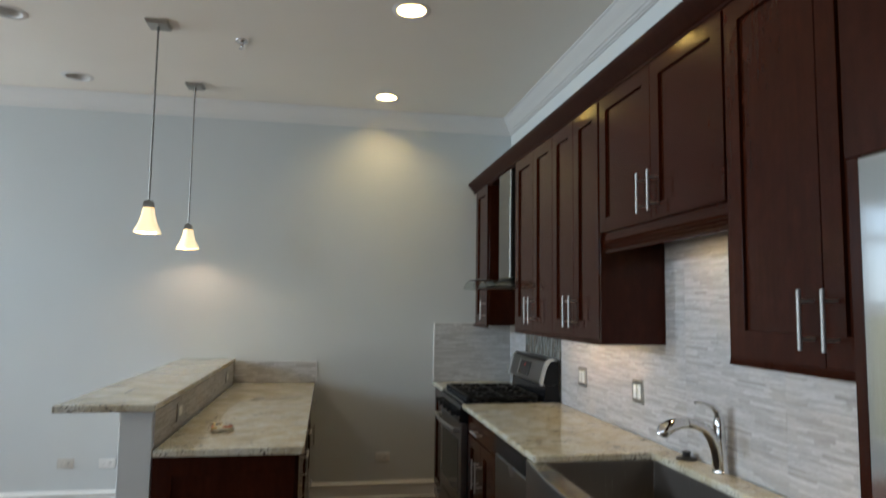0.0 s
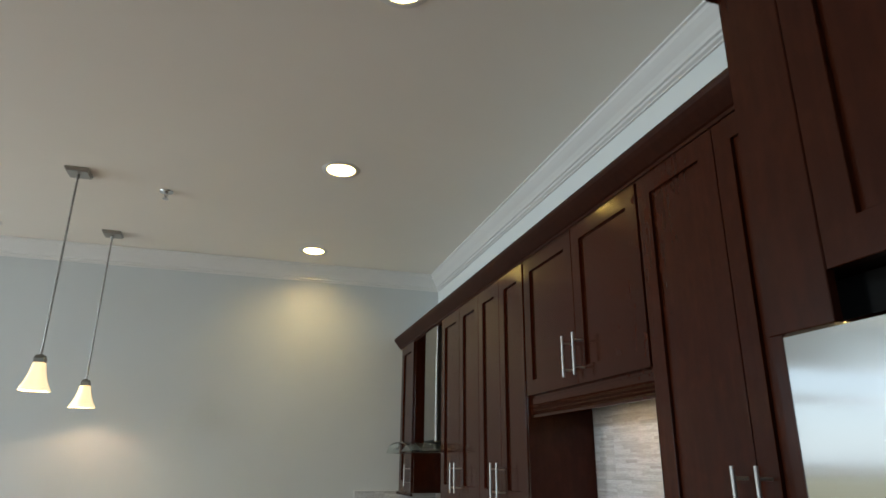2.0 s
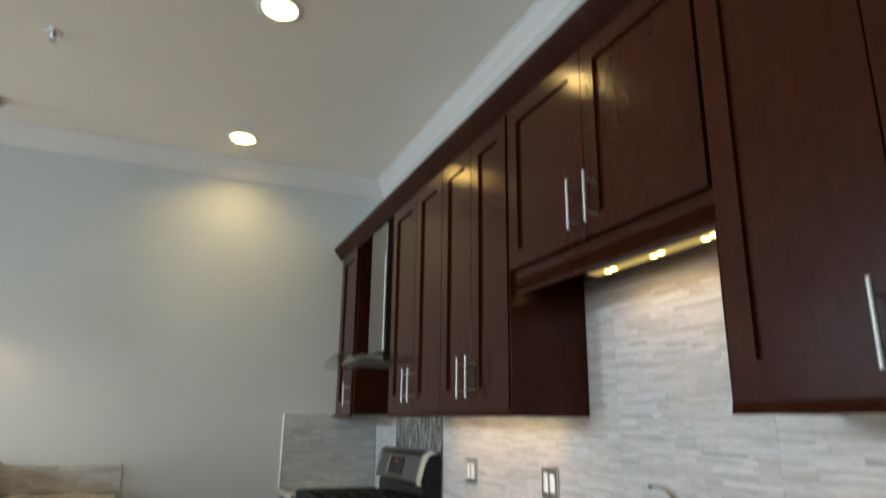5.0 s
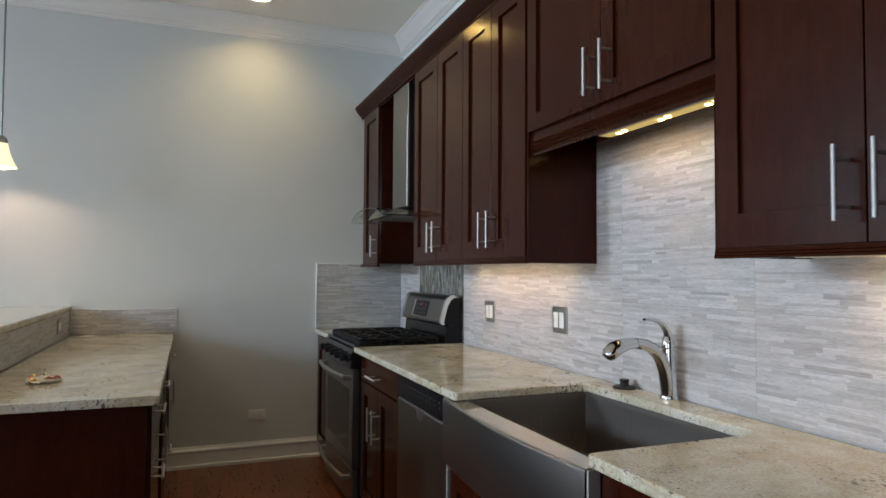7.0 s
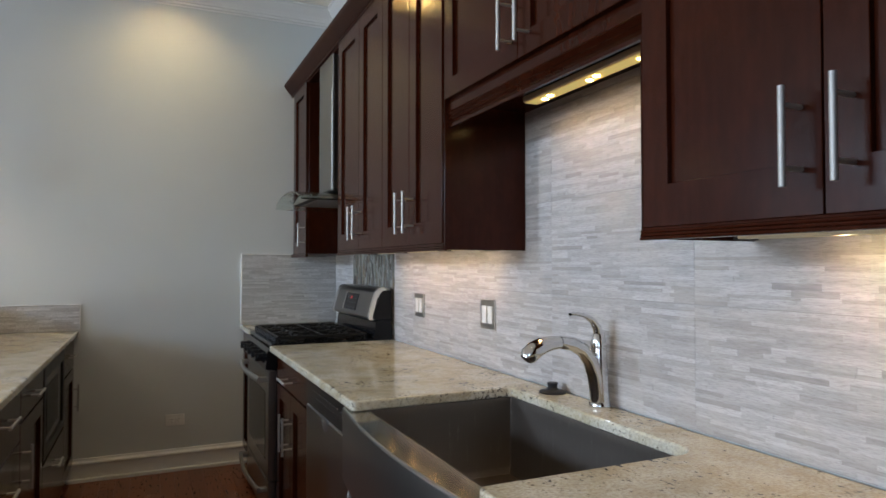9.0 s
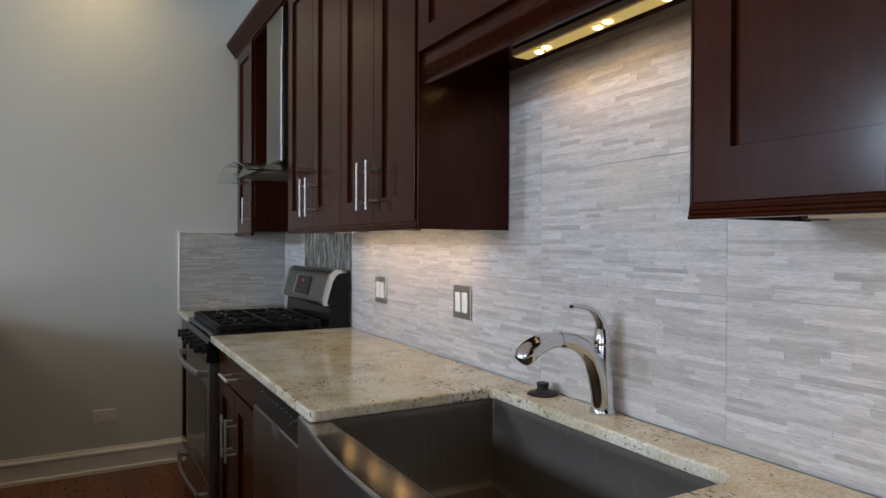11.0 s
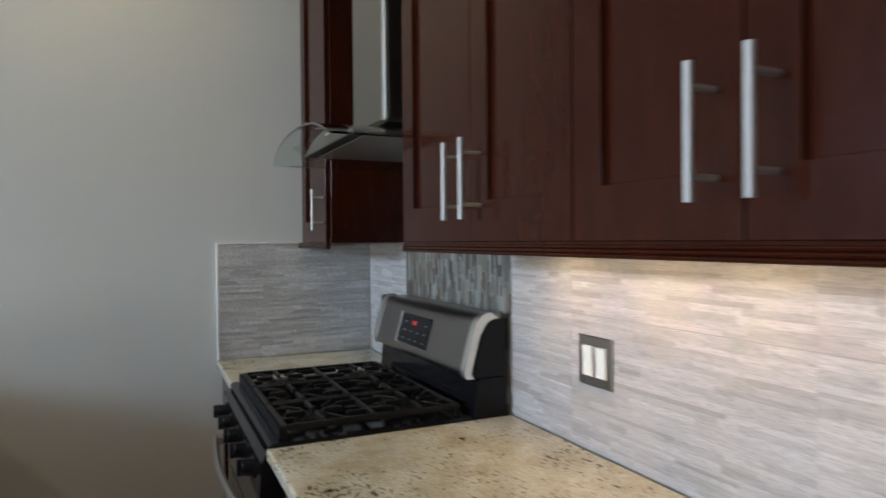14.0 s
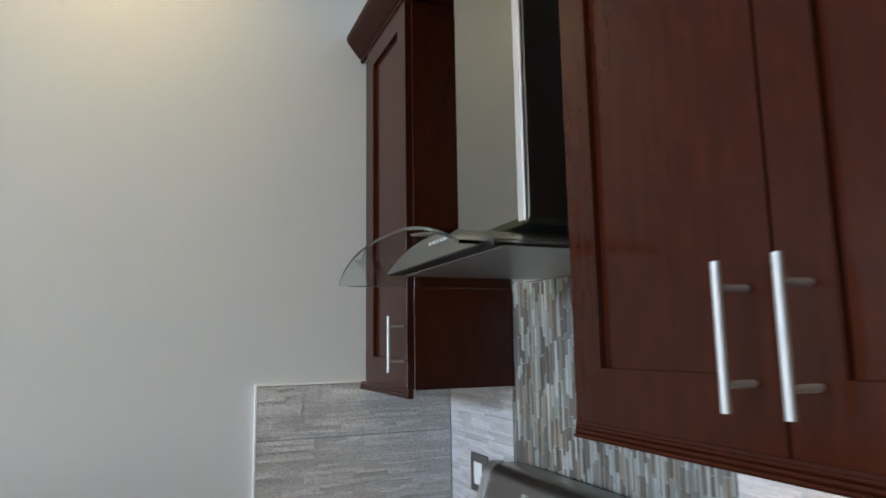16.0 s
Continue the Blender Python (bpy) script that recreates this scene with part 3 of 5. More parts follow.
def wall_cabinet(y0, y1, z0, z1, doors, handles, label, rail=True, group="wall cabinets"):
    c = thing("wall_cabinet", (FX + 0.15, (y0 + y1) / 2, z0), label, "cabinet", group)
    boxes("body", [(FX, WB, y0 + 0.0005, y1 - 0.0005, z0 - 0.012, z1 + 0.01)], CAB, c, 0.001)
    for (a, b), h in zip(doors, handles):
        d = shaker(c, UP, a, b, z0 - 0.011, z1, rail=0.066, foot=0.014) if rail else shaker(c, UP, a, b, z0, z1)
        if h is not None:
            pull(d, UP, h[0], h[1], h[2])
    if rail:
        bm = bmesh.new()
        beads = [(FX - 0.004, z0 - 0.0340)]
        for k in range(3):  # three small round beads, lowest first
            for a in (-80, -40, 0, 40, 80):
                beads.append((FX - 0.0165 - 0.0024 * math.cos(radians(a)) - 0.0012 * (2 - k), z0 - 0.0340 + 0.0034 + 0.0068 * k + 0.0032 * math.sin(radians(a))))
        prism(bm, beads + [(FX - 0.016, z0 - 0.0097), (FX - 0.004, z0 - 0.0097)], 1, y0 + 0.001, y1 + (0.004 if y1 < 2 else -0.001))
        part("light_rail", bm, CAB, c)
    return c


wall_cabinet(3.412, 4.122, ZB, ZT, [(3.412, 3.748), (3.748, 4.118)], [(3.708, 1.432, 1.588), (3.784, 1.432, 1.588)],
                  "tall dark shaker wall cabinet with two closed doors beside the hood")
cb = wall_cabinet(2.788, 3.4115, ZB, ZT, [(2.800, 3.102), (3.102, 3.4115)], [(3.060, 1.432, 1.588), (3.140, 1.432, 1.588)],
                  "tall dark shaker wall cabinet with two narrow closed doors")
boxes("end_panel", [(1.262, 1.574, 2.7835, 2.788, 1.3655, 2.48)], CAB, cb, 0.001)
cm = wall_cabinet(1.842, 2.783, 1.862, ZT, [(1.848, 2.312), (2.312, 2.782)], [(2.258, 1.890, 2.045), (2.344, 1.890, 2.045)],
                  "short dark shaker wall cabinet with two doors above the sink", False)
bm = bmesh.new()
prism(bm, [(FX + 0.006, 1.772), (FX - 0.003, 1.772), (FX - 0.003, 1.782), (FX - 0.009, 1.787), (FX - 0.003, 1.792), (FX - 0.010, 1.799), (FX - 0.003, 1.806),
           (FX - 0.012, 1.816), (FX - 0.004, 1.826), (FX - 0.004, 1.8495), (FX + 0.006, 1.8495)], 1, 1.8425, 2.7825)
part("valance", bm, CAB, cm, "fluted dark wood valance strip")
cc = wall_cabinet(1.0855, 1.8405, ZB, ZT, [(1.087, 1.462), (1.462, 1.839)], [(1.418, 1.430, 1.579), (1.497, 1.430, 1.579)],
                  "tall dark shaker wall cabinet with two closed doors beside the refrigerator")
boxes("end_panel", [(1.262, 1.574, 1.8408, 1.845, 1.3665, 1.77)], CAB, cc, 0.001)
wall_cabinet(4.876, YF - 0.002, ZB, ZT, [(4.880, 5.262)], [(4.908, 1.432, 1.579)],
                  "narrow dark shaker wall cabinet in the corner beyond the hood")
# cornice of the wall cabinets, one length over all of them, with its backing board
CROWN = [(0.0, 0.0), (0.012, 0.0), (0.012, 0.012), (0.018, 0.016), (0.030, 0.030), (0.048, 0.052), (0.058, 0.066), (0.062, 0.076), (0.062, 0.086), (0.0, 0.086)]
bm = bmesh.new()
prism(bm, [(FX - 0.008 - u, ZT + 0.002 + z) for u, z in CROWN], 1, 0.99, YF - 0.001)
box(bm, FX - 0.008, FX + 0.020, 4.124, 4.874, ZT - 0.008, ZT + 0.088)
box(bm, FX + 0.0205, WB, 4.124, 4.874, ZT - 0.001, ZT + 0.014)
single("cabinet_cornice", bm, CABDULL, "dark wood crown moulding along the cabinet tops", "cornice", kind="structure")

# refrigerator enclosure: tall side panel, cabinet over the refrigerator
fc = thing("fridge_cabinet", (1.2, 0.45, 1.84), "deep dark shaker cabinet above the refrigerator", "cabinet", "wall cabinets")
boxes("side_panel", [(0.866, WB + 0.006, 0.922, 0.944, 0.0, 2.400)], CAB, fc, 0.001)
boxes("body", [(0.880, WB + 0.004, -0.06, 0.9215, 1.85, 2.400)], CAB, fc, 0.001)
boxes("face_frame", [(0.862, 0.8795, 0.822, 0.944, 1.766, 2.400), (0.862, 0.8795, -0.06, 0.8215, 2.380, 2.400)], CAB, fc, 0.0015)
shaker(fc, ('x', -1, 0.8795), 0.385, 0.820, 1.838, 2.378)
shaker(fc, ('x', -1, 0.8795), -0.06, 0.384, 1.838, 2.378)
FRIDGE_CROWN = [(-0.02, 0.0), (0.010, 0.0), (0.010, 0.006), (0.014, 0.008), (0.014, 0.014), (0.056, 0.062), (0.056, 0.068), (-0.02, 0.068)]
bm = bmesh.new()
rings = []
for turn in range(3):
    row = []
    for u, z in FRIDGE_CROWN:
        px, py = ((0.858 - u, -0.1), (0.858 - u, 0.946 + u), (1.20, 0.946 + u))[turn]
        row.append(bm.verts.new((px, py, 2.402 + z)))
    rings.append(row)
for a, b in zip(rings, rings[1:]):
    for k in range(len(a)):
        bm.faces.new((a[k], a[(k + 1) % len(a)], b[(k + 1) % len(a)], b[k]))
bm.faces.new(rings[0])
bm.faces.new(rings[-1][::-1])
bmesh.ops.recalc_face_normals(bm, faces=bm.faces[:])
part("crown", bm, CAB, fc, "dark wood crown moulding turning the corner")
# Near-black block put in the gap over the refrigerator as its shade
boxes("back_gap", [(0.95, WB, -0.05, 0.92, 1.77, 1.849)], DARKP, fc, 0)

fr = thing("refrigerator", (1.2, 0.44, 0.0), "tall stainless steel refrigerator beside the wall cabinets", "refrigerator")
boxes("body", [(0.93, 1.55, -0.02, 0.905, 0.02, 1.747)], BLACK, fr, 0.004)
boxes("door", [(0.852, 0.925, 0.445, 0.912, 0.62, 1.764)], FRIDGE, fr, 0.006, "brushed stainless door")
boxes("door", [(0.852, 0.925, -0.03, 0.441, 0.62, 1.764)], FRIDGE, fr, 0.006, "brushed stainless door")
boxes("freezer_drawer", [(0.852, 0.925, -0.03, 0.912, 0.06, 0.612)], STEEL, fr, 0.006)
boxes("hinge_cover", [(0.90, 1.0, 0.83, 0.90, 1.7475, 1.765)], BLACK, fr, 0.003)

# ---- base cabinets under the east counter ----
BX = 0.965
BF = ('x', -1, BX)


def base_cabinet(y0, y1, label, bottom=0.10, top=0.882):
    c = thing("base_cabinet", (BX + 0.3, (y0 + y1) / 2, 0), label, "cabinet", "base cabinets")
    boxes("body", [(BX, XR - 0.002, y0 + 0.0005, y1 - 0.0005, bottom, top)], CAB, c, 0.001)
    boxes("toe_kick", [(BX + 0.06, XR - 0.01, y0 + 0.0005, y1 - 0.0005, 0.0, bottom - 0.0005)], CABIN, c, 0)
    return c


b1 = base_cabinet(3.392, 4.119, "dark wood base cabinet with a drawer over two doors")
d = slab(b1, BF, 3.40, 4.06, 0.748, 0.874)
pull(d, BF, 0, 0.80, 0, across=(3.66, 3.82))
d = shaker(b1, BF, 3.40, 3.735, 0.115, 0.742)
pull(d, BF, 3.695, 0.485, 0.65)
d = shaker(b1, BF, 3.735, 4.06, 0.115, 0.742)
pull(d, BF, 3.775, 0.485, 0.65)
b2 = base_cabinet(1.90, 2.788, "dark wood sink base cabinet below the apron sink", top=0.64)
shaker(b2, BF, 1.905, 2.345, 0.115, 0.632)
shaker(b2, BF, 2.345, 2.782, 0.115, 0.632)
b3 = base_cabinet(0.948, 1.876, "dark wood base cabinet beside the refrigerator")
slab(b3, BF, 0.955, 1.87, 0.748, 0.874)
shaker(b3, BF, 0.955, 1.41, 0.115, 0.742)
shaker(b3, BF, 1.41, 1.87, 0.115, 0.742)
b4 = base_cabinet(4.884, YF - 0.032, "narrow dark wood base cabinet in the corner beyond the range")
shaker(b4, BF, 4.892, 5.33, 0.115, 0.874)

# dishwasher
dw = thing("dishwasher", (1.2, 3.09, 0), "stainless dishwasher with black control strip under the counter", "dishwasher")
boxes("body", [(0.972, 1.5, 2.794, 3.389, 0.02, 0.88)], DARKP, dw, 0)
boxes("control_panel", [(0.938, 0.971, 2.797, 3.386, 0.778, 0.878)], BLACK, dw, 0.004, "glossy black control strip")
boxes("door_panel", [(0.940, 0.971, 2.797, 3.386, 0.115, 0.774)], STEELV, dw, 0.004, "brushed dark stainless door")
boxes("edge_strip", [(0.9385, 0.975, 2.7893, 2.7955, 0.115, 0.774)], PULL, dw, 0.001, "bright metal edge strip")
for i in range(9):
    bm = bmesh.new()
    yy = 2.86 + i * 0.048
    box(bm, 0.9366, 0.9379, yy, yy + 0.013, 0.8425, 0.845)
    part("panel_mark", bm, MARK, dw, "grey printed control marking")
    bm = bmesh.new()
    box(bm, 0.9366, 0.9379, yy + 0.003, yy + 0.011, 0.822, 0.8242)
    part("panel_mark", bm, MARK, dw)
bm = bmesh.new()
lathe(bm, (0.9395, 3.09, 0.774), [(0.0, 0.0), (0.046, 0.0), (0.052, -0.004), (0.052, -0.006)], 24, (-1, 0, 0), False)
part("latch_pocket", bm, STEEL, dw, "", True)

# ---- granite counters ----


def counter(name, outline, z0, z1, label, soft=0.006):
    bm = bmesh.new()
    prism(bm, outline, 2, z0, z1)
    es = [e for e in bm.edges if abs(e.verts[0].co.z - e.verts[1].co.z) < 1e-6]
    bmesh.ops.bevel(bm, geom=es, offset=soft, segments=2, profile=0.5, affect='EDGES')
    return single(name, bm, GRANITE, label, "countertop")


def arc(cx, cy, r, a0, a1, n=5):
    return [(cx + r * math.cos(radians(a0 + (a1 - a0) * i / n)), cy + r * math.sin(radians(a0 + (a1 - a0) * i / n))) for i in range(n + 1)]


CF, SB = 0.918, 1.452
S0, S1 = 1.892, 2.682
out = [(1.5735, 4.1185), (CF, 4.1185)]
out += arc(CF + 0.018, S1 + 0.018, 0.018, 180, 270) + arc(SB - 0.015, S1 - 0.015, 0.015, 90, 0)[:]
out += arc(SB - 0.05, S0 + 0.05, 0.05, 0, -90) + arc(CF + 0.018, S0 - 0.018, 0.018, 90, 180)
out += [(CF, 0.9465), (1.5735, 0.9465)]
counter("countertop", out, 0.8845, 0.915, "polished cream granite countertop with dark specks around the sink")
counter("countertop", [(1.5735, 4.8795), (1.5735, YF - 0.010), (0.926, YF - 0.010), (0.926, 4.8795)], 0.8845, 0.915,
        "small polished cream granite countertop beyond the range")

# ---- apron sink ----
sk = thing("apron_sink", (1.15, 2.287, 0.64), "stainless steel apron-front sink set in the counter", "sink")
Y0, Y1 = S0 - 0.012, S1 + 0.095
bm = bmesh.new()
n = 18


def bow(y):
    s = (y - Y0) / (Y1 - Y0)
    return 0.916 - 0.033 * math.sin(math.pi * (1 - s) * 0.92)


def top(x):
    return 0.8832 - (0.9685 - x) * 0.015


prev = None
for i in range(n + 1):
    y = Y0 + (Y1 - Y0) * i / n
    x = bow(y)
    row = [bm.verts.new(p) for p in ((x + 0.004, y, top(x) - 0.0017), (x + 0.001, y, top(x) - 0.0043), (x, y, top(x) - 0.0078), (x, y, 0.80), (x, y, 0.668), (x + 0.004, y, 0.656), (0.962, y, 0.650))]
    if prev:
        for k in range(6):
            bm.faces.new((prev[k], prev[k + 1], row[k + 1], row[k]))
    prev = row
bmesh.ops.recalc_face_normals(bm, faces=bm.faces[:])
part("apron", bm, STEELV, sk, "bowed brushed stainless front", True)
bm = bmesh.new()
prev = None
for i in range(n + 1):
    y = Y0 + (Y1 - Y0) * i / n
    x = bow(y)
    row = [bm.verts.new(p) for p in ((0.9685, y, 0.8832), (x + 0.006, y, top(x)), (x + 0.0043, y, top(x) - 0.0016))]
    if prev:
        for k in range(2):
            bm.faces.new((prev[k], prev[k + 1], row[k + 1], row[k]))
    prev = row
bmesh.ops.recalc_face_normals(bm, faces=bm.faces[:])
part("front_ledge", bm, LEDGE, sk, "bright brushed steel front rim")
bm = bmesh.new()
sx0, sx1, sy0, sy1, sz = 0.972, SB + 0.004, S0 - 0.003, S1 + 0.003, 0.644
rim = 0.8835


def ring(x0, x1, y0, y1, z, r):
    return [bm.verts.new((x, y, z)) for x, y in arc(x1 - r, y1 - r, r, 0, 90) + arc(x0 + r, y1 - r, r, 90, 180) + arc(x0 + r, y0 + r, r, 180, 270) + arc(x1 - r, y0 + r, r, 270, 360)]


rings = [ring(sx0 - 0.004, sx1 + 0.02, sy0 - 0.02, sy1 + 0.02, rim, 0.0025), ring(sx0, sx1, sy0, sy1, rim, 0.0025), ring(sx0 + 0.003, sx1 - 0.003, sy0 + 0.003, sy1 - 0.003, rim - 0.02, 0.0025),
         ring(sx0 + 0.006, sx1 - 0.006, sy0 + 0.006, sy1 - 0.006, sz + 0.02, 0.0025), ring(sx0 + 0.02, sx1 - 0.02, sy0 + 0.02, sy1 - 0.02, sz, 0.0025)]
for a, b in zip(rings, rings[1:]):
    for k in range(len(a)):
        bm.faces.new((a[k], a[(k + 1) % len(a)], b[(k + 1) % len(a)], b[k]))
bm.faces.new(rings[-1])
bmesh.ops.recalc_face_normals(bm, faces=bm.faces[:])
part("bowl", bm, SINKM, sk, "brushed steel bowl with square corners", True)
boxes("side_strip", [(0.912, 0.9455, Y0 - 0.008, Y0 - 0.001, 0.10, 0.880)], PULL, sk, 0.001, "bright metal edge strip")

# ---- faucet ----
fa = thing("faucet", (1.534, 2.325, 0.915), "chrome pull-out kitchen faucet with lever on the counter", "faucet")
fx, fy = 1.534, 2.325
bm = bmesh.new()
lathe(bm, (fx, fy, 0.9152), [(0.030, 0), (0.031, 0.004), (0.030, 0.014), (0.0275, 0.017)], 28)
part("base_ring", bm, CHROME, fa, "", True)
bm = bmesh.new()
tube(bm, [(fx, fy, 0.930), (fx, fy, 0.97), (fx - 0.002, fy, 1.02), (fx - 0.003, fy, 1.062), (fx - 0.003, fy, 1.082)], [0.0265, 0.0255, 0.0240, 0.0225, 0.0210], 22)
part("column", bm, CHROME, fa, "", True)
bm = bmesh.new()
pts = [(fx - 0.006, fy, 0.934), (fx - 0.0085, fy, 0.968), (fx - 0.0174, fy, 1.010), (fx - 0.0344, fy, 1.050), (fx - 0.0594, fy, 1.080), (fx - 0.0945, fy, 1.098), (fx - 0.1332, fy, 1.104), (fx - 0.1350, fy, 1.1041)]
tube(bm, pts, [0.0235, 0.0232, 0.0225, 0.0215, 0.0205, 0.0195, 0.0185, 0.018], 20)
part("spout", bm, CHROME, fa, "", True)
bm = bmesh.new()
pts = [(fx - 0.1359, fy, 1.1040), (fx - 0.1665, fy, 1.1025), (fx - 0.1935, fy, 1.097), (fx - 0.2178, fy, 1.086), (fx - 0.2358, fy, 1.072), (fx - 0.2430, fy, 1.064)]
tube(bm, pts, [0.018, 0.0205, 0.0235, 0.0255, 0.024, 0.017], 20)
part("spray_head", bm, CHROME, fa, "chrome pull-out spray head", True)
bm = bmesh.new()
lathe(bm, (fx - 0.003, fy, 1.0825), [(0.0225, 0), (0.023, 0.004), (0.021, 0.02), (0.017, 0.036), (0.012, 0.046)], 22)
pts = [(fx - 0.002, fy, 1.112), (fx - 0.010, fy, 1.140), (fx - 0.028, fy, 1.162), (fx - 0.055, fy, 1.175), (fx - 0.085, fy, 1.180), (fx - 0.100, fy, 1.179)]
tube(bm, pts, [(0.016, 0.014), (0.014, 0.012), (0.013, 0.009), (0.012, 0.007), (0.011, 0.006), (0.007, 0.004)], 16, (0, 1, 0))
part("lever", bm, CHROME, fa, "curved chrome lever", True)

bm = bmesh.new()
lathe(bm, (1.530, 2.555, 0.9152), [(0.041, 0), (0.043, 0.003), (0.039, 0.007), (0.020, 0.010), (0.015, 0.017), (0.016, 0.025), (0.018, 0.029), (0.016, 0.032)], 28)
single("sink_stopper", bm, RUBBER, "black rubber flanged sink stopper on the counter", "stopper", smooth=True)

# ---- gas range ----
R0, R1 = 4.1245, 4.8755
rg = thing("gas_range", (1.25, 4.5, 0), "stainless and black freestanding gas range with cast iron grates", "stove")
boxes("body", [(0.955, 1.555, R0 + 0.001, R1 - 0.001, 0.03, 0.900)], BLACK, rg, 0.003)
for fxx in (1.0, 1.5):
    for fyy in (R0 + 0.05, R1 - 0.05):
        bm = bmesh.new()
        lathe(bm, (fxx, fyy, 0.0), [(0.018, 0), (0.018, 0.029)], 12)
        part("levelling_foot", bm, RUBBER, rg)
bm = bmesh.new()
box(bm, 0.925, 1.46, R0, R1, 0.9005, 0.920, 0.007)
part("cooktop", bm, BLACK, rg, "black enamel cooktop")
bm = bmesh.new()
prism(bm, [(0.955, 0.899), (0.918, 0.899), (0.906, 0.880), (0.900, 0.796), (0.955, 0.790)], 1, R0, R1)
part("control_fascia", bm, BLACK, rg, "black control panel")
for i in range(5):
    ky = R0 + 0.09 + i * 0.143
    bm = bmesh.new()
    lathe(bm, (0.9040, ky, 0.846), [(0.027, 0.0), (0.027, 0.006), (0.021, 0.008), (0.020, 0.030), (0.017, 0.033)], 20, (-1, 0, 0.1))
    box(bm, 0.862, 0.878, ky - 0.005, ky + 0.005, 0.828, 0.868, 0.002)
    part("knob", bm, BLACK, rg, "black control knob", True)
dr = boxes("oven_door", [(0.915, 0.953, R0 + 0.004, R1 - 0.004, 0.245, 0.785)], STEELV, rg, 0.004, "stainless oven door")
boxes("oven_window", [(0.9125, 0.9148, R0 + 0.09, R1 - 0.09, 0.33, 0.67)], SCREEN, dr, 0, "dark glass window")


def bow_handle(name, z, parent):
    bm = bmesh.new()
    pts = []
    for i in range(15):
        s = i / 14
        pts.append((0.875 - 0.022 * math.sin(math.pi * s), R0 + 0.03 + (R1 - R0 - 0.06) * s, z))
    tube(bm, pts, [(0.011, 0.015)] * 15, 12, (1, 0, 0))
    for yy in (R0 + 0.045, R1 - 0.045):
        box(bm, 0.872, 0.916, yy - 0.014, yy + 0.014, z - 0.013, z + 0.013, 0.004)
    part(name, bm, STEEL, parent, "curved stainless handle", True)


bow_handle("oven_handle", 0.742, dr)
dw2 = boxes("warming_drawer", [(0.915, 0.953, R0 + 0.004, R1 - 0.004, 0.045, 0.238)], STEELV, rg, 0.004, "stainless lower drawer")
bow_handle("drawer_handle", 0.196, dw2)
boxes("side_trim", [(0.9145, 0.9535, R0 - 0.0005, R0 + 0.0035, 0.245, 0.785)], STEELV, rg, 0.001, "steel door edge")

# burners and grates
for bx in (1.065, 1.33):
    for by in (R0 + 0.16, R1 - 0.16):
        bm = bmesh.new()
        lathe(bm, (bx, by, 0.9202), [(0.062, 0), (0.060, 0.004), (0.045, 0.006), (0.043, 0.014), (0.036, 0.019), (0.010, 0.021)], 24)
        part("burner", bm, IRON, rg, "", True)
bm = bmesh.new()
lathe(bm, (1.2, 4.5, 0.9202), [(0.050, 0), (0.048, 0.004), (0.036, 0.006), (0.034, 0.013), (0.028, 0.018), (0.008, 0.020)], 24)
part("burner", bm, IRON, rg, "", True)
gw = (R1 - R0 - 0.05) / 3
for gi in range(3):
    a = R0 + 0.025 + gi * gw + 0.003
    b = a + gw - 0.006
    bm = bmesh.new()
    z0, z1 = 0.938, 0.954
    for bar in ((0.960, 0.974, a, b), (1.418, 1.432, a, b)):
        box(bm, *bar, z0, z1, 0.003)
    for yy in (a, b - 0.014):
        box(bm, 0.9745, 1.4175, yy, yy + 0.014, z0, z1, 0.003)
    mid = (a + b) / 2
    for bx in (1.065, 1.33):
        box(bm, bx - 0.006, bx + 0.006, a + 0.0145, mid - 0.022, z0 + 0.002, z1 + 0.002, 0.003)
        box(bm, bx - 0.006, bx + 0.006, mid + 0.022, b - 0.0145, z0 + 0.002, z1 + 0.002, 0.003)
        box(bm, bx - 0.075, bx - 0.022, mid - 0.006, mid + 0.006, z0 + 0.002, z1 + 0.002, 0.003)
        box(bm, bx + 0.022, bx + 0.075, mid - 0.006, mid + 0.006, z0 + 0.002, z1 + 0.002, 0.003)
    box(bm, 1.190, 1.204, a + 0.0145, b - 0.0145, z0, z1, 0.003)
    for yy in (a + (b - a) * 0.27, a + (b - a) * 0.73):  # slim bars from front to back
        box(bm, 0.9745, 1.0, yy - 0.005, yy + 0.005, z0 + 0.002, z1 + 0.001, 0.002)
        box(bm, 1.135, 1.190, yy - 0.005, yy + 0.005, z0 + 0.002, z1 + 0.001, 0.002)
        box(bm, 1.204, 1.265, yy - 0.005, yy + 0.005, z0 + 0.002, z1 + 0.001, 0.002)
        box(bm, 1.392, 1.4175, yy - 0.005, yy + 0.005, z0 + 0.002, z1 + 0.001, 0.002)
    for bx in (1.065, 1.33):  # slanting fingers round each burner
        for sx in (-1, 1):
            for sy in (-1, 1):
                tube(bm, [(bx + sx * 0.070, mid + sy * (b - a) * 0.44, 0.947), (bx + sx * 0.024, mid + sy * 0.034, 0.948)], 0.0052, 6)
    k = 9
    for i in range(k):
        yy = a + 0.008 + (b - a - 0.016) * i / (k - 1)
        box(bm, 0.950, 0.9602, yy - 0.006, yy + 0.006, 0.9204, 0.951, 0.003)
    for cx in (0.962, 1.420):
        for cy in (a + 0.002, b - 0.012):
            box(bm, cx, cx + 0.010, cy, cy + 0.010, 0.9204, 0.9385, 0.001)
    part("grate", bm, IRON, rg, "black cast iron grate")

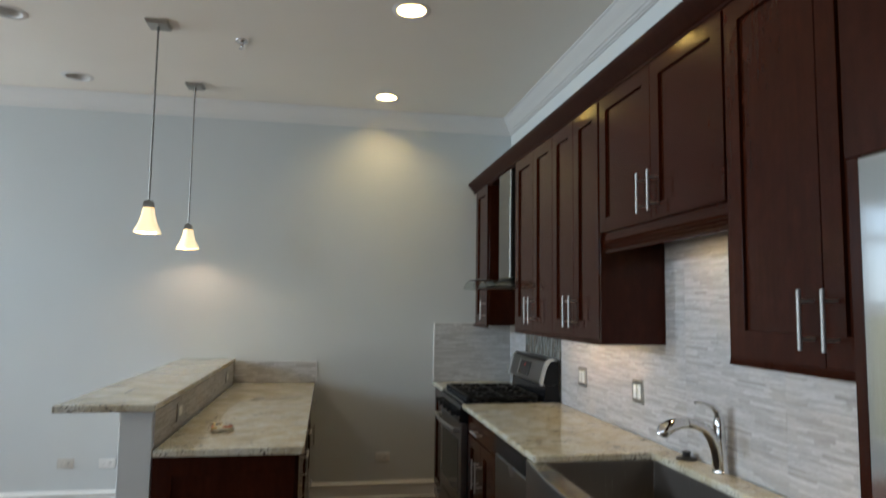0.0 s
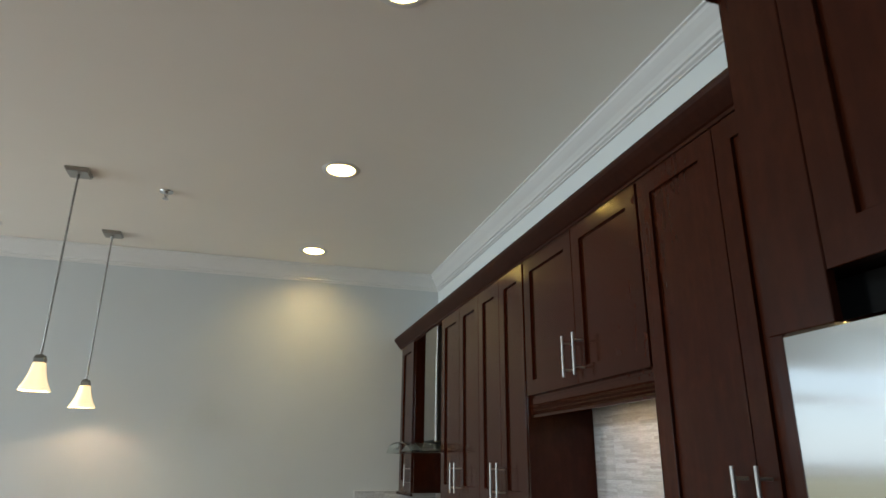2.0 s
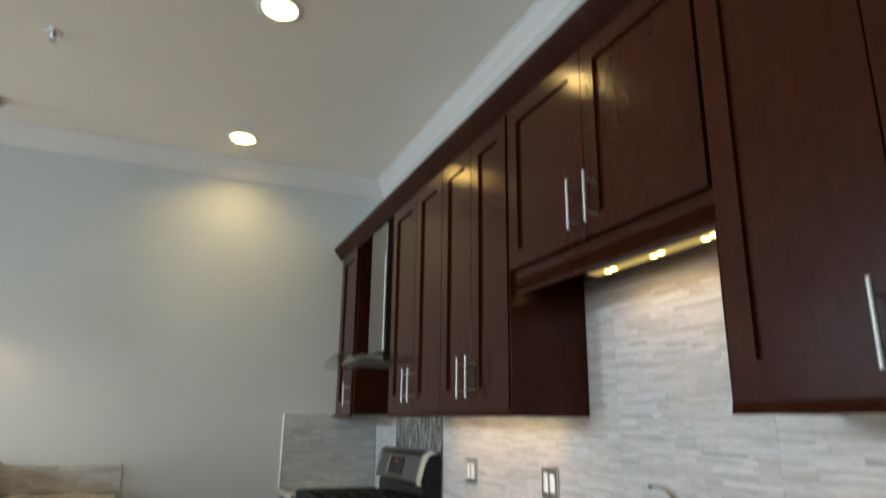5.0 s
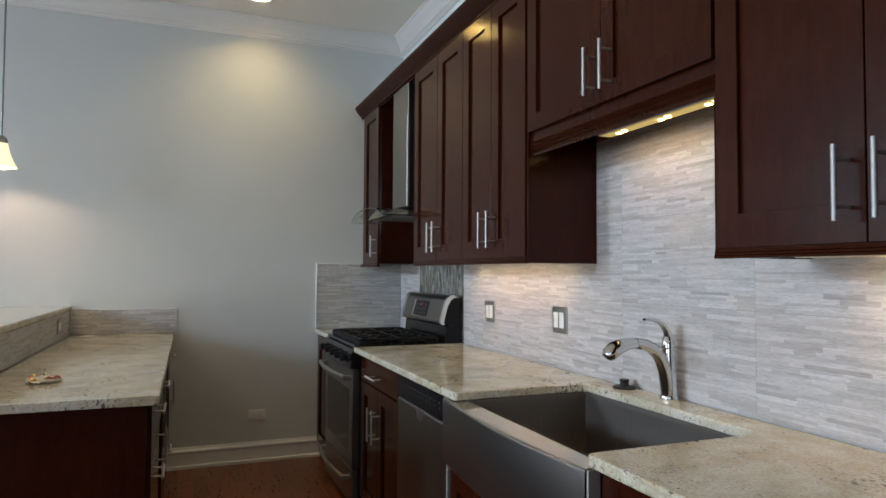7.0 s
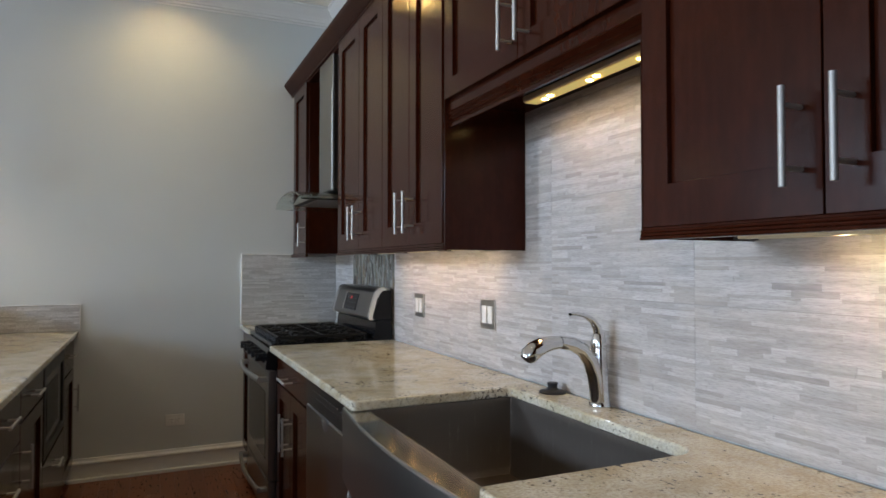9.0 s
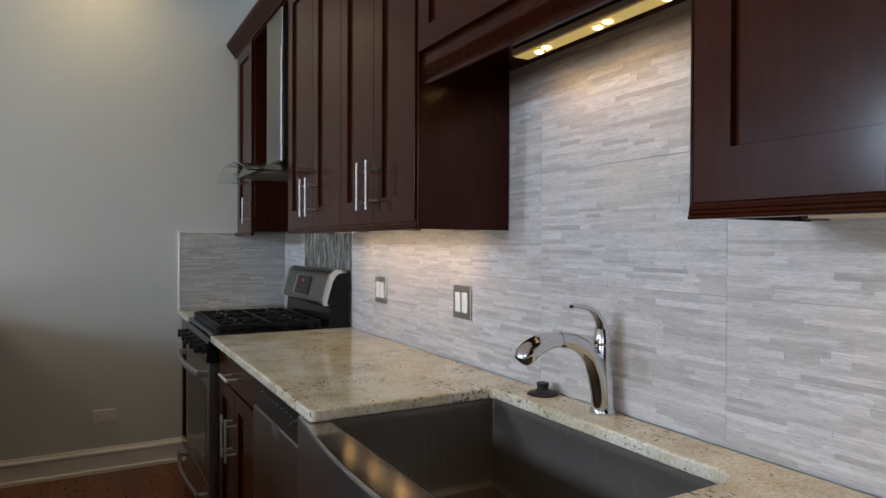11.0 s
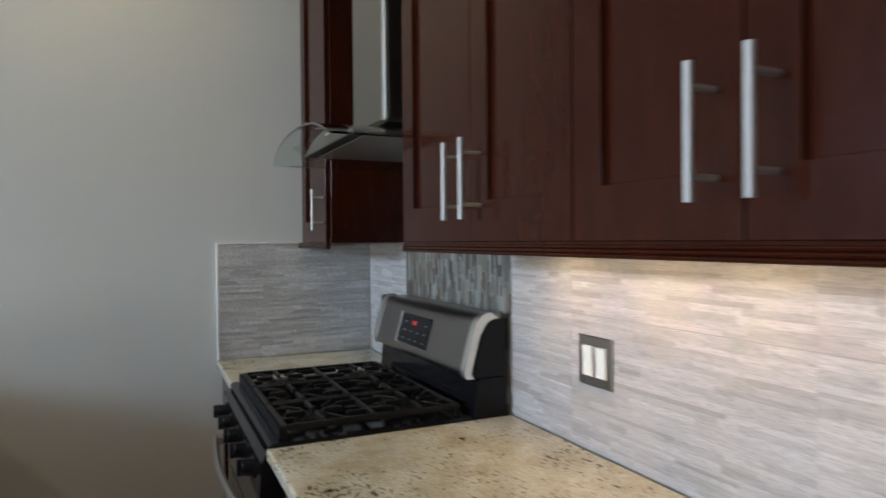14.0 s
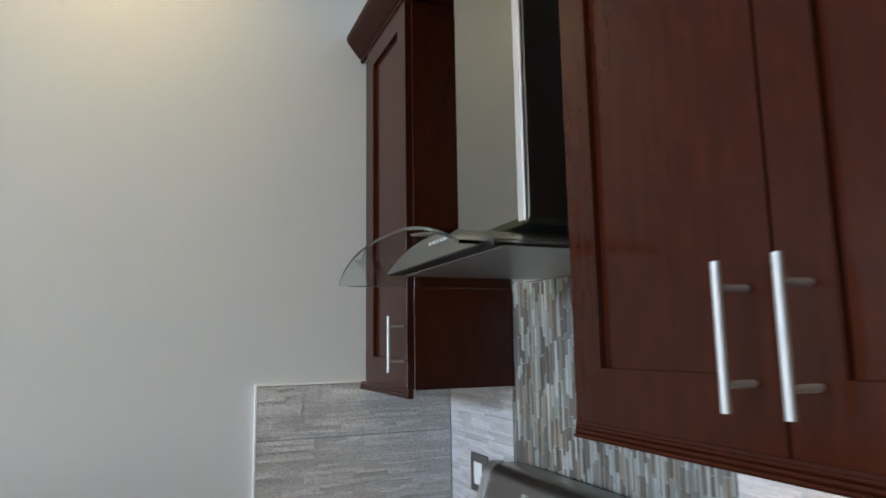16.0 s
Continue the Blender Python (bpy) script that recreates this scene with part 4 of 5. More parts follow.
# backguard
bm = bmesh.new()
prism(bm, [(1.460, 0.905), (1.470, 1.010), (1.480, 1.020), (1.560, 1.020), (1.560, 0.905)], 1, R0, R1)
part("backguard_base", bm, BLACK, rg, "black enamel lower backguard")
PANEL = [(1.446, 1.022), (1.439, 1.028), (1.437, 1.037), (1.440, 1.050), (1.448, 1.080), (1.456, 1.110), (1.464, 1.137), (1.470, 1.155), (1.475, 1.167), (1.482, 1.177),
         (1.490, 1.184), (1.499, 1.189), (1.509, 1.1915), (1.520, 1.192), (1.560, 1.190), (1.560, 1.022)]
bm = bmesh.new()
prism(bm, PANEL, 1, R0 + 0.027, R1 - 0.027)
part("control_panel", bm, STEELV, rg, "curved brushed stainless control panel", True)
front = PANEL[:14]
rim = [(x - 0.005, z + (0.004 if z > 1.03 else -0.001)) for x, z in front] + [(x + 0.016, z - (0.012 if z > 1.15 else 0.0)) for x, z in front[::-1]]
for a, b in ((R0 - 0.001, R0 + 0.0265), (R1 - 0.0265, R1 + 0.001)):
    bm = bmesh.new()
    prism(bm, rim, 1, a, b)
    part("end_trim", bm, BRIGHT, rg, "bright silver curved end trim", True)
for a, b in ((R0 + 0.001, R0 + 0.026), (R1 - 0.026, R1 - 0.001)):
    bm = bmesh.new()
    prism(bm, [(1.466, 1.022), (1.462, 1.045), (1.494, 1.155), (1.512, 1.176), (1.559, 1.178), (1.559, 1.022)], 1, a, b)
    part("end_cap", bm, BLACK, rg, "black plastic end cap")
# display, leaning with the panel
lean = Vector((0.030, 0, 0.105)).normalized()
outw = Vector((-lean.z, 0, lean.x))


def on_panel(bm, y0, y1, s0, s1, n0, n1):
    o = Vector((1.4429, 0, 1.060))
    v = []
    for nn in (n0, n1):
        for yy, ss in ((y0, s0), (y1, s0), (y1, s1), (y0, s1)):
            p = o + lean * ss + outw * nn
            v.append(bm.verts.new((p.x, yy, p.z)))
    fs = [bm.faces.new(v[:4]), bm.faces.new(v[4:][::-1])] + [bm.faces.new((v[i], v[(i + 1) % 4], v[4 + (i + 1) % 4], v[4 + i])) for i in range(4)]
    bmesh.ops.recalc_face_normals(bm, faces=fs)


bm = bmesh.new()
on_panel(bm, 4.408, 4.640, -0.004, 0.092, -0.006, 0.0048)
disp = part("display", bm, SCREEN, rg, "black glass display with red digits")
bm = bmesh.new()
on_panel(bm, 4.641, 4.660, -0.008, 0.096, -0.006, 0.0060)
part("display_bezel", bm, BRIGHT, rg, "bright bezel edge")
for i in range(3):
    bm = bmesh.new()
    on_panel(bm, 4.510 + i * 0.013, 4.519 + i * 0.013, 0.060, 0.074, 0.0049, 0.0054)
    part("digit", bm, LEDRED, disp, "red lit digit")
for i in range(4):
    for j in range(3):
        if not (j == 2 and i in (1, 2)):
            bm = bmesh.new()
            on_panel(bm, 4.424 + i * 0.054, 4.446 + i * 0.054, 0.010 + j * 0.027, 0.013 + j * 0.027, 0.0049, 0.0053)
            part("key_mark", bm, KEYM, disp, "grey key marking")

# ---- range hood ----
hd = thing("range_hood", (1.4, 4.5, 1.65), "stainless chimney hood with arched clear glass canopy", "range hood")
bm = bmesh.new()
box(bm, 1.268, 1.555, 4.262, 4.566, 1.72, 2.275, 0.010)
part("chimney", bm, CHIMNEY, hd, "brushed stainless chimney")
bm = bmesh.new()
box(bm, 1.2695, 1.555, 4.2635, 4.5645, 2.25, 2.472, 0.004)
part("upper_chimney", bm, CHIMNEY, hd)
# Lighter strip added as the highlight along the chimney's rounded front edge
boxes("chimney_edge", [(1.2655, 1.2720, 4.2595, 4.2845, 1.722, 2.275)], PULL, hd, 0.002, "bright strip for the highlight on the chimney edge")
GY0, GY1 = 4.126, 4.874


def arch(y, low, high):
    s = (2 * y - GY0 - GY1) / (GY1 - GY0)
    return high - (high - low) * abs(s) ** 2.6


bm = bmesh.new()
prev = None
for i in range(29):
    y = GY0 + (GY1 - GY0) * i / 28
    z = arch(y, 1.652, 1.713)
    s = abs(2 * y - GY0 - GY1) / (GY1 - GY0)
    x0 = 1.070 + 0.006 * s ** 8
    row = [bm.verts.new(p) for p in ((x0, y, z), (1.556, y, z), (1.556, y, z + 0.006), (x0, y, z + 0.006))]
    if prev:
        for k in range(4):
            bm.faces.new((prev[k], prev[(k + 1) % 4], row[(k + 1) % 4], row[k]))
    else:
        bm.faces.new(row)
    prev = row
bm.faces.new(prev)
bmesh.ops.recalc_face_normals(bm, faces=bm.faces[:])
gl = part("glass_canopy", bm, HOODGLASS, hd, "arched clear glass canopy", True)
gl.visible_shadow = False
bm = bmesh.new()
HY0, HY1 = 4.14, 4.672
HM, HH = (HY0 + HY1) / 2, (HY1 - HY0) / 2
line = [(HM + HH * t, 1.665 + 0.044 * (1 - abs(t) ** 2.1)) for t in (i / 10 - 1 for i in range(21))]
prism(bm, line + [(HY1, 1.664), (HY0, 1.664)], 0, 1.140, 1.554)
body = part("hood_body", bm, CHIMNEY, hd, "curved stainless hood body")
boxes("front_lip", [(1.1405, 1.176, HY0 + 0.004, HY1 - 0.006, 1.6605, 1.6637)], DARKTRIM, hd, 0.001, "dark lower front lip")
boxes("filter", [(1.1765, 1.55, HY0 + 0.008, HY1 - 0.014, 1.659, 1.6636)], STEEL, hd, 0.001, "metal grease filter")
for i in range(5):
    bm = bmesh.new()
    box(bm, 1.1370, 1.1398, 4.322 + i * 0.018, 4.333 + i * 0.018, 1.690, 1.697, 0.001)
    part("button", bm, PULL, hd, "small steel button")
for yy in (4.33, 4.67):
    bm = bmesh.new()
    lathe(bm, (1.520, yy, 1.6555), [(0.020, 0), (0.022, 0.0033)], 18)
    part("hood_lamp", bm, WHITEPL, hd, "small unlit hood lamp", True)

# ---- peninsula ----
PX0, PX1, PY0 = -0.643, -0.018, 2.963
pw = thing("half_wall", (-0.71, 4.2, 0), "low white painted half wall carrying the breakfast bar", "half wall", kind="structure")
boxes("wall", [(-0.778, PONY, 2.995, YF - 0.001, 0.0, 1.069)], WALL, pw, 0.003)
bm = bmesh.new()
prism(bm, [(-1.03, 2.972), (-0.632, 2.972), (-0.632, YF - 0.002), (-1.03, YF - 0.002)], 2, 1.0695, 1.100)
bmesh.ops.bevel(bm, geom=[e for e in bm.edges if abs(e.verts[0].co.z - e.verts[1].co.z) < 1e-6], offset=0.006, segments=2, profile=0.5, affect='EDGES')
single("countertop", bm, GRANITE, "raised polished granite breakfast bar top on the half wall", "countertop")
counter("countertop", [(PX0 + 0.010, PY0), (PX1 - 0.02, PY0)] + arc(PX1 - 0.02, PY0 + 0.02, 0.02, -90, 0) + [(PX1, YF - 0.012), (PX0 + 0.010, YF - 0.012)],
        0.8845, 0.915, "polished cream granite countertop of the peninsula")
bar_tiles = boxes("bar_tile_wall", [(PONY + 0.0004, PONY + 0.0042, 2.997, YF - 0.014, 0.9155, 1.0685)], GROUT, None, 0)
tagged(bar_tiles, "split-stone tile strip between counter and bar", "backsplash", kind="structure")
for a, b in ((2.997, 3.50), (3.50, 4.11), (4.11, 4.72), (4.72, YF - 0.014)):
    strip_tile("tile", bar_tiles, 'p', a, b, 0.916, 1.068)
end_tiles = boxes("end_tile_wall", [(PONY + 0.010, -0.012, YF - 0.0045, YF - 0.0005, 0.9155, 1.072)], GROUT, None, 0)
tagged(end_tiles, "low split-stone splash at the end of the peninsula", "backsplash", kind="structure")
for a, b in ((PONY + 0.011, -0.34), (-0.34, -0.0125)):
    strip_tile("tile", end_tiles, 'y', a, b, 0.916, 1.071, 0.0085, ROUGHSTONE)
boxes("edge_trim", [(-0.0120, -0.0075, YF - 0.011, YF - 0.0005, 0.9155, 1.076), (PONY + 0.011, -0.0125, YF - 0.011, YF - 0.0005, 1.0725, 1.076)], WHITEPL, end_tiles, 0.0008)

PF = ('x', 1, -0.060)


def pen_cabinet(y0, y1, label):
    c = thing("peninsula_cabinet", (-0.35, (y0 + y1) / 2, 0), label, "cabinet", "peninsula cabinets")
    boxes("body", [(PX0 + 0.004, -0.060, y0 + 0.0005, y1 - 0.0005, 0.10, 0.8835)], CAB, c, 0.001)
    boxes("toe_kick", [(PX0 + 0.02, -0.12, y0 + 0.0005, y1 - 0.0005, 0.0, 0.0995)], CABIN, c, 0)
    return c


p1 = pen_cabinet(3.006, 3.58, "dark wood drawer cabinet at the end of the peninsula")
for z0, z1 in ((0.115, 0.40), (0.40, 0.685), (0.685, 0.874)):
    d = slab(p1, PF, 3.012, 3.578, z0, z1)
    pull(d, PF, 0, (z0 + z1) / 2 + 0.03, 0, out=0.030, across=(3.21, 3.38))
boxes("end_panel", [(PX0 + 0.004, -0.056, 2.999, 3.0055, 0.0, 0.8835)], CAB, p1, 0.001)
EF = ('y', -1, 2.9985)
bm = bmesh.new()
face_ring(bm, EF, [(PX0 + 0.004, -0.056, 0.0, 0.883, 0.0), (PX0 + 0.004, -0.056, 0.0, 0.883, 0.009), (PX0 + 0.005, -0.057, 0.001, 0.882, 0.010),
                   (PX0 + 0.084, -0.136, 0.11, 0.80, 0.010), (PX0 + 0.085, -0.137, 0.111, 0.799, 0.0)])
part("end_frame", bm, CAB, p1, "framed dark wood end panel")
p2 = pen_cabinet(3.58, 4.12, "dark wood peninsula cabinet with drawer and door")
d = slab(p2, PF, 3.583, 4.117, 0.748, 0.874)
pull(d, PF, 0, 0.81, 0, out=0.030, across=(3.77, 3.93))
d = shaker(p2, PF, 3.583, 4.117, 0.115, 0.742)
pull(d, PF, 3.63, 0.50, 0.66, out=0.030)
p3 = pen_cabinet(4.12, 4.86, "dark wood peninsula cabinet holding the built-in microwave")
d = slab(p3, PF, 4.123, 4.857, 0.115, 0.44)
pull(d, PF, 0, 0.36, 0, out=0.030, across=(4.40, 4.56))
p4 = pen_cabinet(4.86, YF - 0.032, "dark wood peninsula cabinet in the corner with drawer and door")
d = slab(p4, PF, 4.863, 5.33, 0.70, 0.874)
pull(d, PF, 0, 0.79, 0, out=0.030, across=(5.02, 5.18))
d = shaker(p4, PF, 4.863, 5.33, 0.115, 0.695)
pull(d, PF, 5.28, 0.44, 0.60, out=0.030)
mw = thing("microwave", (-0.15, 4.49, 0.47), "dark built-in microwave in the peninsula front", "microwave")
bm = bmesh.new()
face_ring(bm, PF, [(4.13, 4.85, 0.455, 0.872, 0.0005), (4.13, 4.85, 0.455, 0.872, 0.020), (4.132, 4.848, 0.457, 0.870, 0.022),
                   (4.188, 4.792, 0.498, 0.812, 0.022), (4.190, 4.790, 0.500, 0.810, 0.0005)])
part("trim_frame", bm, DARKTRIM, mw, "dark trim frame")
bm = bmesh.new()
face_box(bm, PF, 4.1915, 4.7885, 0.501, 0.809, 0.0005, 0.015, 0.002)
md = part("door", bm, SCREEN, mw, "black glass door")
bm = bmesh.new()
face_box(bm, PF, 4.25, 4.64, 0.54, 0.77, 0.0152, 0.017, 0.001)
part("window", bm, DARKTRIM, md)

# a clear bag of fittings left on the peninsula counter
bag = thing("parts_bag", (-0.43, 3.40, 0.915), "crumpled clear bag of small red and brass fittings", "bag")
bm = bmesh.new()
bmesh.ops.create_icosphere(bm, subdivisions=3, radius=1.0)
for v in bm.verts:
    r = 1 + 0.35 * noise.noise(v.co * 2.6)
    v.co = Vector((-0.43 + v.co.x * 0.060 * r, 3.40 + v.co.y * 0.075 * r, 0.9155 + max(0.0, 0.006 + v.co.z * 0.014 * r)))
part("bag", bm, BAGM, bag, "", True)
for i in range(9):
    bm = bmesh.new()
    cx, cy = -0.43 + rnd.uniform(-0.05, 0.05), 3.40 + rnd.uniform(-0.07, 0.07)
    a = rnd.uniform(0, 3.1)
    dx, dy = 0.014 * math.cos(a), 0.014 * math.sin(a)
    tube(bm, [(cx - dx, cy - dy, 0.929), (cx, cy, 0.935), (cx + dx, cy + dy, 0.930)], [0.004, 0.0055, 0.004], 8)
    part("fitting", bm, (REDM, BRASS, BAGM)[i % 3], bag, "", True)

# ---- pendant lamps ----


def pendant(x, y, turn=0.0):
    p = thing("pendant_lamp", (x, y, ZC), "lit pendant lamp with frosted flared glass shade and nickel stem", "pendant lamp", "pendants over the bar")
    bm = bmesh.new()
    box(bm, x - 0.062, x + 0.062, y - 0.062, y + 0.062, ZC - 0.014, ZC - 0.0005, 0.002)
    box(bm, x - 0.056, x + 0.056, y - 0.056, y + 0.056, ZC - 0.024, ZC - 0.0145, 0.002)
    part("canopy", bm, NICKEL, p, "stepped square nickel canopy")
    bm = bmesh.new()
    lathe(bm, (x, y, ZC - 0.050), [(0.006, 0), (0.009, 0.004), (0.009, 0.0255)], 16)
    tube(bm, [(x, y, 2.096), (x, y, ZC - 0.026)], 0.0052, 12)
    part("stem", bm, DARKNICKEL, p, "", True)
    bm = bmesh.new()
    rows = [(0.010, 2.098), (0.020, 2.092), (0.025, 2.076), (0.025, 2.058)]
    prev = None
    for r, z in rows:
        ringv = [bm.verts.new((x + sx * r, y + sy * r, z)) for sx, sy in ((-1, -1), (1, -1), (1, 1), (-1, 1))]
        if prev:
            for k in range(4):
                bm.faces.new((prev[k], prev[(k + 1) % 4], ringv[(k + 1) % 4], ringv[k]))
        else:
            bm.faces.new(ringv)
        prev = ringv
    bmesh.ops.recalc_face_normals(bm, faces=bm.faces[:])
    part("cap", bm, DARKNICKEL, p, "square nickel cap")
    bm = bmesh.new()
    rows = [(0.026, 2.055), (0.029, 2.036), (0.033, 2.012), (0.039, 1.985), (0.048, 1.955), (0.058, 1.930), (0.063, 1.914)]
    seg = 32

    def sq(r, z):
        vs = []
        for k in range(seg):
            a = k * math.tau / seg + math.pi / 4
            e = 1.0 / max(abs(math.cos(a)) ** 5 + abs(math.sin(a)) ** 5, 1e-6) ** 0.2
            flare = 1 + 0.06 * (r / 0.064) ** 3 * abs(math.sin(2 * a))
            vs.append(bm.verts.new((x + r * e * math.cos(a + turn) * flare, y + r * e * math.sin(a + turn) * flare, z)))
        return vs
    rings = [sq(r, z) for r, z in rows] + [sq(r - 0.004, z + 0.001) for r, z in rows[::-1]]
    for a, b in zip(rings, rings[1:]):
        for k in range(seg):
            bm.faces.new((a[k], a[(k + 1) % seg], b[(k + 1) % seg], b[k]))
    bmesh.ops.recalc_face_normals(bm, faces=bm.faces[:])
    part("shade", bm, SHADE, p, "glowing frosted amber-white glass shade", True)
    bm = bmesh.new()
    lathe(bm, (x, y, 2.056), [(0.012, 0), (0.013, -0.03), (0.020, -0.060), (0.021, -0.074), (0.013, -0.088), (0.003, -0.092)], 18)
    part("bulb", bm, PUCKM, p, "lit bulb", True)
    lamp("pendant_light", 'POINT', PEND_WATTS, SOFTWARM, (x, y, 1.944), 0.013)


pendant(-0.946, 3.897)
pendant(-0.950, 4.971, math.pi / 4)

# ---- recessed ceiling lamps ----


def downlight(x, y, lit):
    d = thing("recessed_lamp", (x, y, ZC), "lit recessed round ceiling lamp with white trim" if lit else "unlit recessed round ceiling lamp with white trim",
              "ceiling lamp", "recessed ceiling lamps")
    bm = bmesh.new()
    lathe(bm, (x, y, ZC), [(0.0765, 0.006), (0.0765, -0.001), (0.080, -0.0045), (0.100, -0.004), (0.107, -0.0004)], 40, (0, 0, 1), False)
    part("trim_ring", bm, WHITEPL, d, "white trim ring", True)
    bm = bmesh.new()
    lathe(bm, (x, y, ZC), [(0.0762, 0.001), (0.075, 0.03), (0.071, 0.075), (0.066, 0.11), (0.001, 0.115)], 40, (0, 0, 1), False)
    part("reflector", bm, LENS if lit else WHITEPL, d, "bright lit reflector" if lit else "", True)
    bm = bmesh.new()
    lathe(bm, (x, y, ZC + 0.085), [(0.001, 0.0), (0.03, 0.003), (0.048, 0.010), (0.050, 0.014), (0.03, 0.020), (0.02, 0.022)], 28, (0, 0, 1), False)
    part("bulb", bm, LENS if lit else WHITEPL, d, "", True)
    if lit:
        lamp("downlight", 'AREA', DOWN_WATTS, WARM, (x, y, ZC + 0.062), 0.126, aim=(x, y + 1e-4, 0))


for x, y in DOWN_ON:
    downlight(x, y, True)
for x, y in DOWN_OFF:
    downlight(x, y, False)

# sprinkler
sp = thing("sprinkler", (-0.503, 4.062, ZC), "small chrome fire sprinkler head on the ceiling", "sprinkler")
bm = bmesh.new()
lathe(bm, (-0.503, 4.062, ZC), [(0.040, -0.0005), (0.038, -0.006), (0.026, -0.012), (0.012, -0.014)], 28)
part("escutcheon", bm, CHROME, sp, "", True)
bm = bmesh.new()
lathe(bm, (-0.503, 4.062, ZC - 0.014), [(0.010, 0), (0.010, -0.014), (0.006, -0.018), (0.004, -0.034)], 16)
for s in (-1, 1):
    tube(bm, [(-0.503 + s * 0.009, 4.062, ZC - 0.026), (-0.503 + s * 0.011, 4.062, ZC - 0.038), (-0.503 + s * 0.003, 4.062, ZC - 0.048)], 0.002, 8)
part("frame", bm, CHROME, sp, "", True)
bm = bmesh.new()
lathe(bm, (-0.503, 4.062, ZC - 0.050), [(0.018, 0), (0.018, 0.0015), (0.004, 0.003)], 20)
part("deflector", bm, CHROME, sp, "", True)

# ---- lights under the wall cabinets ----


def light_bar(y0, y1, x, z, spots, open_face=True, thick=0.016, w=0.028):
    b = thing("light_bar", (x, (y0 + y1) / 2, z), "slim lit under-cabinet light bar with small bright lamps", "light bar", "under-cabinet lights")
    if open_face:
        boxes("housing", [(x - w, x + w, y0, y1, z - thick, z - 0.0008)], BARMETAL, b, 0.003)
    else:
        boxes("housing", [(x - w, x + w, y0, y1, z - 0.004, z - 0.0008), (x - w, x - w + 0.004, y0, y1, z - thick, z - 0.0042), (x + w - 0.004, x + w, y0, y1, z - thick, z - 0.0042)] + ([(x - w + 0.0042, x, y0, y1, z - thick, z - thick + 0.0025)] if thick > 0.016 else []), BARMETAL, b, 0.0008)
        boxes("end_cap", [(x - w - 0.002, x + w + 0.002, y1 + 0.0004, y1 + 0.008, z - thick - 0.002, z - 0.001)], RUBBER, b, 0.001, "black plastic end cap")
    if open_face:
        # Faintly emitting strip added as the pucks' light on the bar face
        boxes("glow_strip", [(x - w + 0.004, x + w - 0.004, y0 + 0.006, y1 - 0.006, z - thick - 0.002, z - thick + 0.001)], BARGLOW, b, 0.001, "yellow glowing strip for the lamp light on the bar face")
    rr = 0.011 if open_face else 0.010
    for yy in spots:
        for dx in ((-0.02, 0.02) if open_face else (0.0,)):
            bm = bmesh.new()
            lathe(bm, (x + (dx * 0.2 if open_face else w * 0.52 if thick > 0.016 else 0.0), yy + dx, z - thick - 0.0022 if open_face else z - 0.0042), [(rr, 0.0), (rr, -0.0015), (rr * 0.8, -0.003), (0.001, -0.0035)], 16)
            part("lamp", bm, PUCKM if open_face else DIMLENS, b, "small warm bright lamp", True)
        lamp("puck_light", 'AREA', PUCK_WATTS if open_face else PUCK_WATTS * 1.2, AMBER, (x, yy, z - thick - 0.006), 0.012 if open_face else 0.008, None if open_face else 0.11, aim=(x + 0.02, yy, 0) if open_face else (x + 0.30, yy, z - 0.55), spread=150)


light_bar(1.87, 2.585, 1.470, 1.848, (2.06, 2.265, 2.485), thick=0.021)
light_bar(3.22, 3.66, 1.445, 1.3855, (3.32, 3.56), False, 0.014, 0.030)
light_bar(2.86, 3.18, 1.445, 1.3855, (3.05,), False, 0.014, 0.030)
light_bar(3.72, 4.08, 1.445, 1.3855, (3.84,), False, 0.014, 0.030)
light_bar(1.12, 1.755, 1.452, 1.3855, (1.30, 1.58), False, 0.019, 0.030)
boxes("plug_box", [(1.44, 1.50, 2.795, 2.850, 1.366, 1.3855)], RUBBER, None, 0.003)
tagged(bpy.data.objects["plug_box"], "small black connector box under the wall cabinet", "connector")

# ---- switches and outlets ----


def wall_plate(y0, y1, z0, z1):
    p = thing("switch_plate", (1.573, (y0 + y1) / 2, z0), "brushed steel plate with two white rocker switches on the tiles", "switch", "switch plates")
    boxes("plate", [(1.5685, 1.574, y0, y1, z0, z1)], NICKEL, p, 0.002, "grey brushed steel plate")
    mid = (y0 + y1) / 2
    for a, b in ((mid - 0.0395, mid - 0.0065), (mid + 0.0065, mid + 0.0395)):
        bm = bmesh.new()
        prism(bm, [(1.5684, (z0 + z1) / 2 - 0.034), (1.5655, (z0 + z1) / 2 - 0.033), (1.5665, (z0 + z1) / 2), (1.5640, (z0 + z1) / 2 + 0.033), (1.5684, (z0 + z1) / 2 + 0.034)], 1, a, b)
        part("rocker", bm, WHITEPL, p, "white rocker switch")
    for yy in (mid - 0.023, mid + 0.023):
        for zz in (z0 + 0.009, z1 - 0.009):
            bm = bmesh.new()
            lathe(bm, (1.5686, yy, zz), [(0.003, 0), (0.0028, 0.001)], 10, (-1, 0, 0))
            part("screw", bm, PULL, p)


wall_plate(2.998, 3.114, 1.066, 1.180)
wall_plate(3.697, 3.813, 1.064, 1.176)


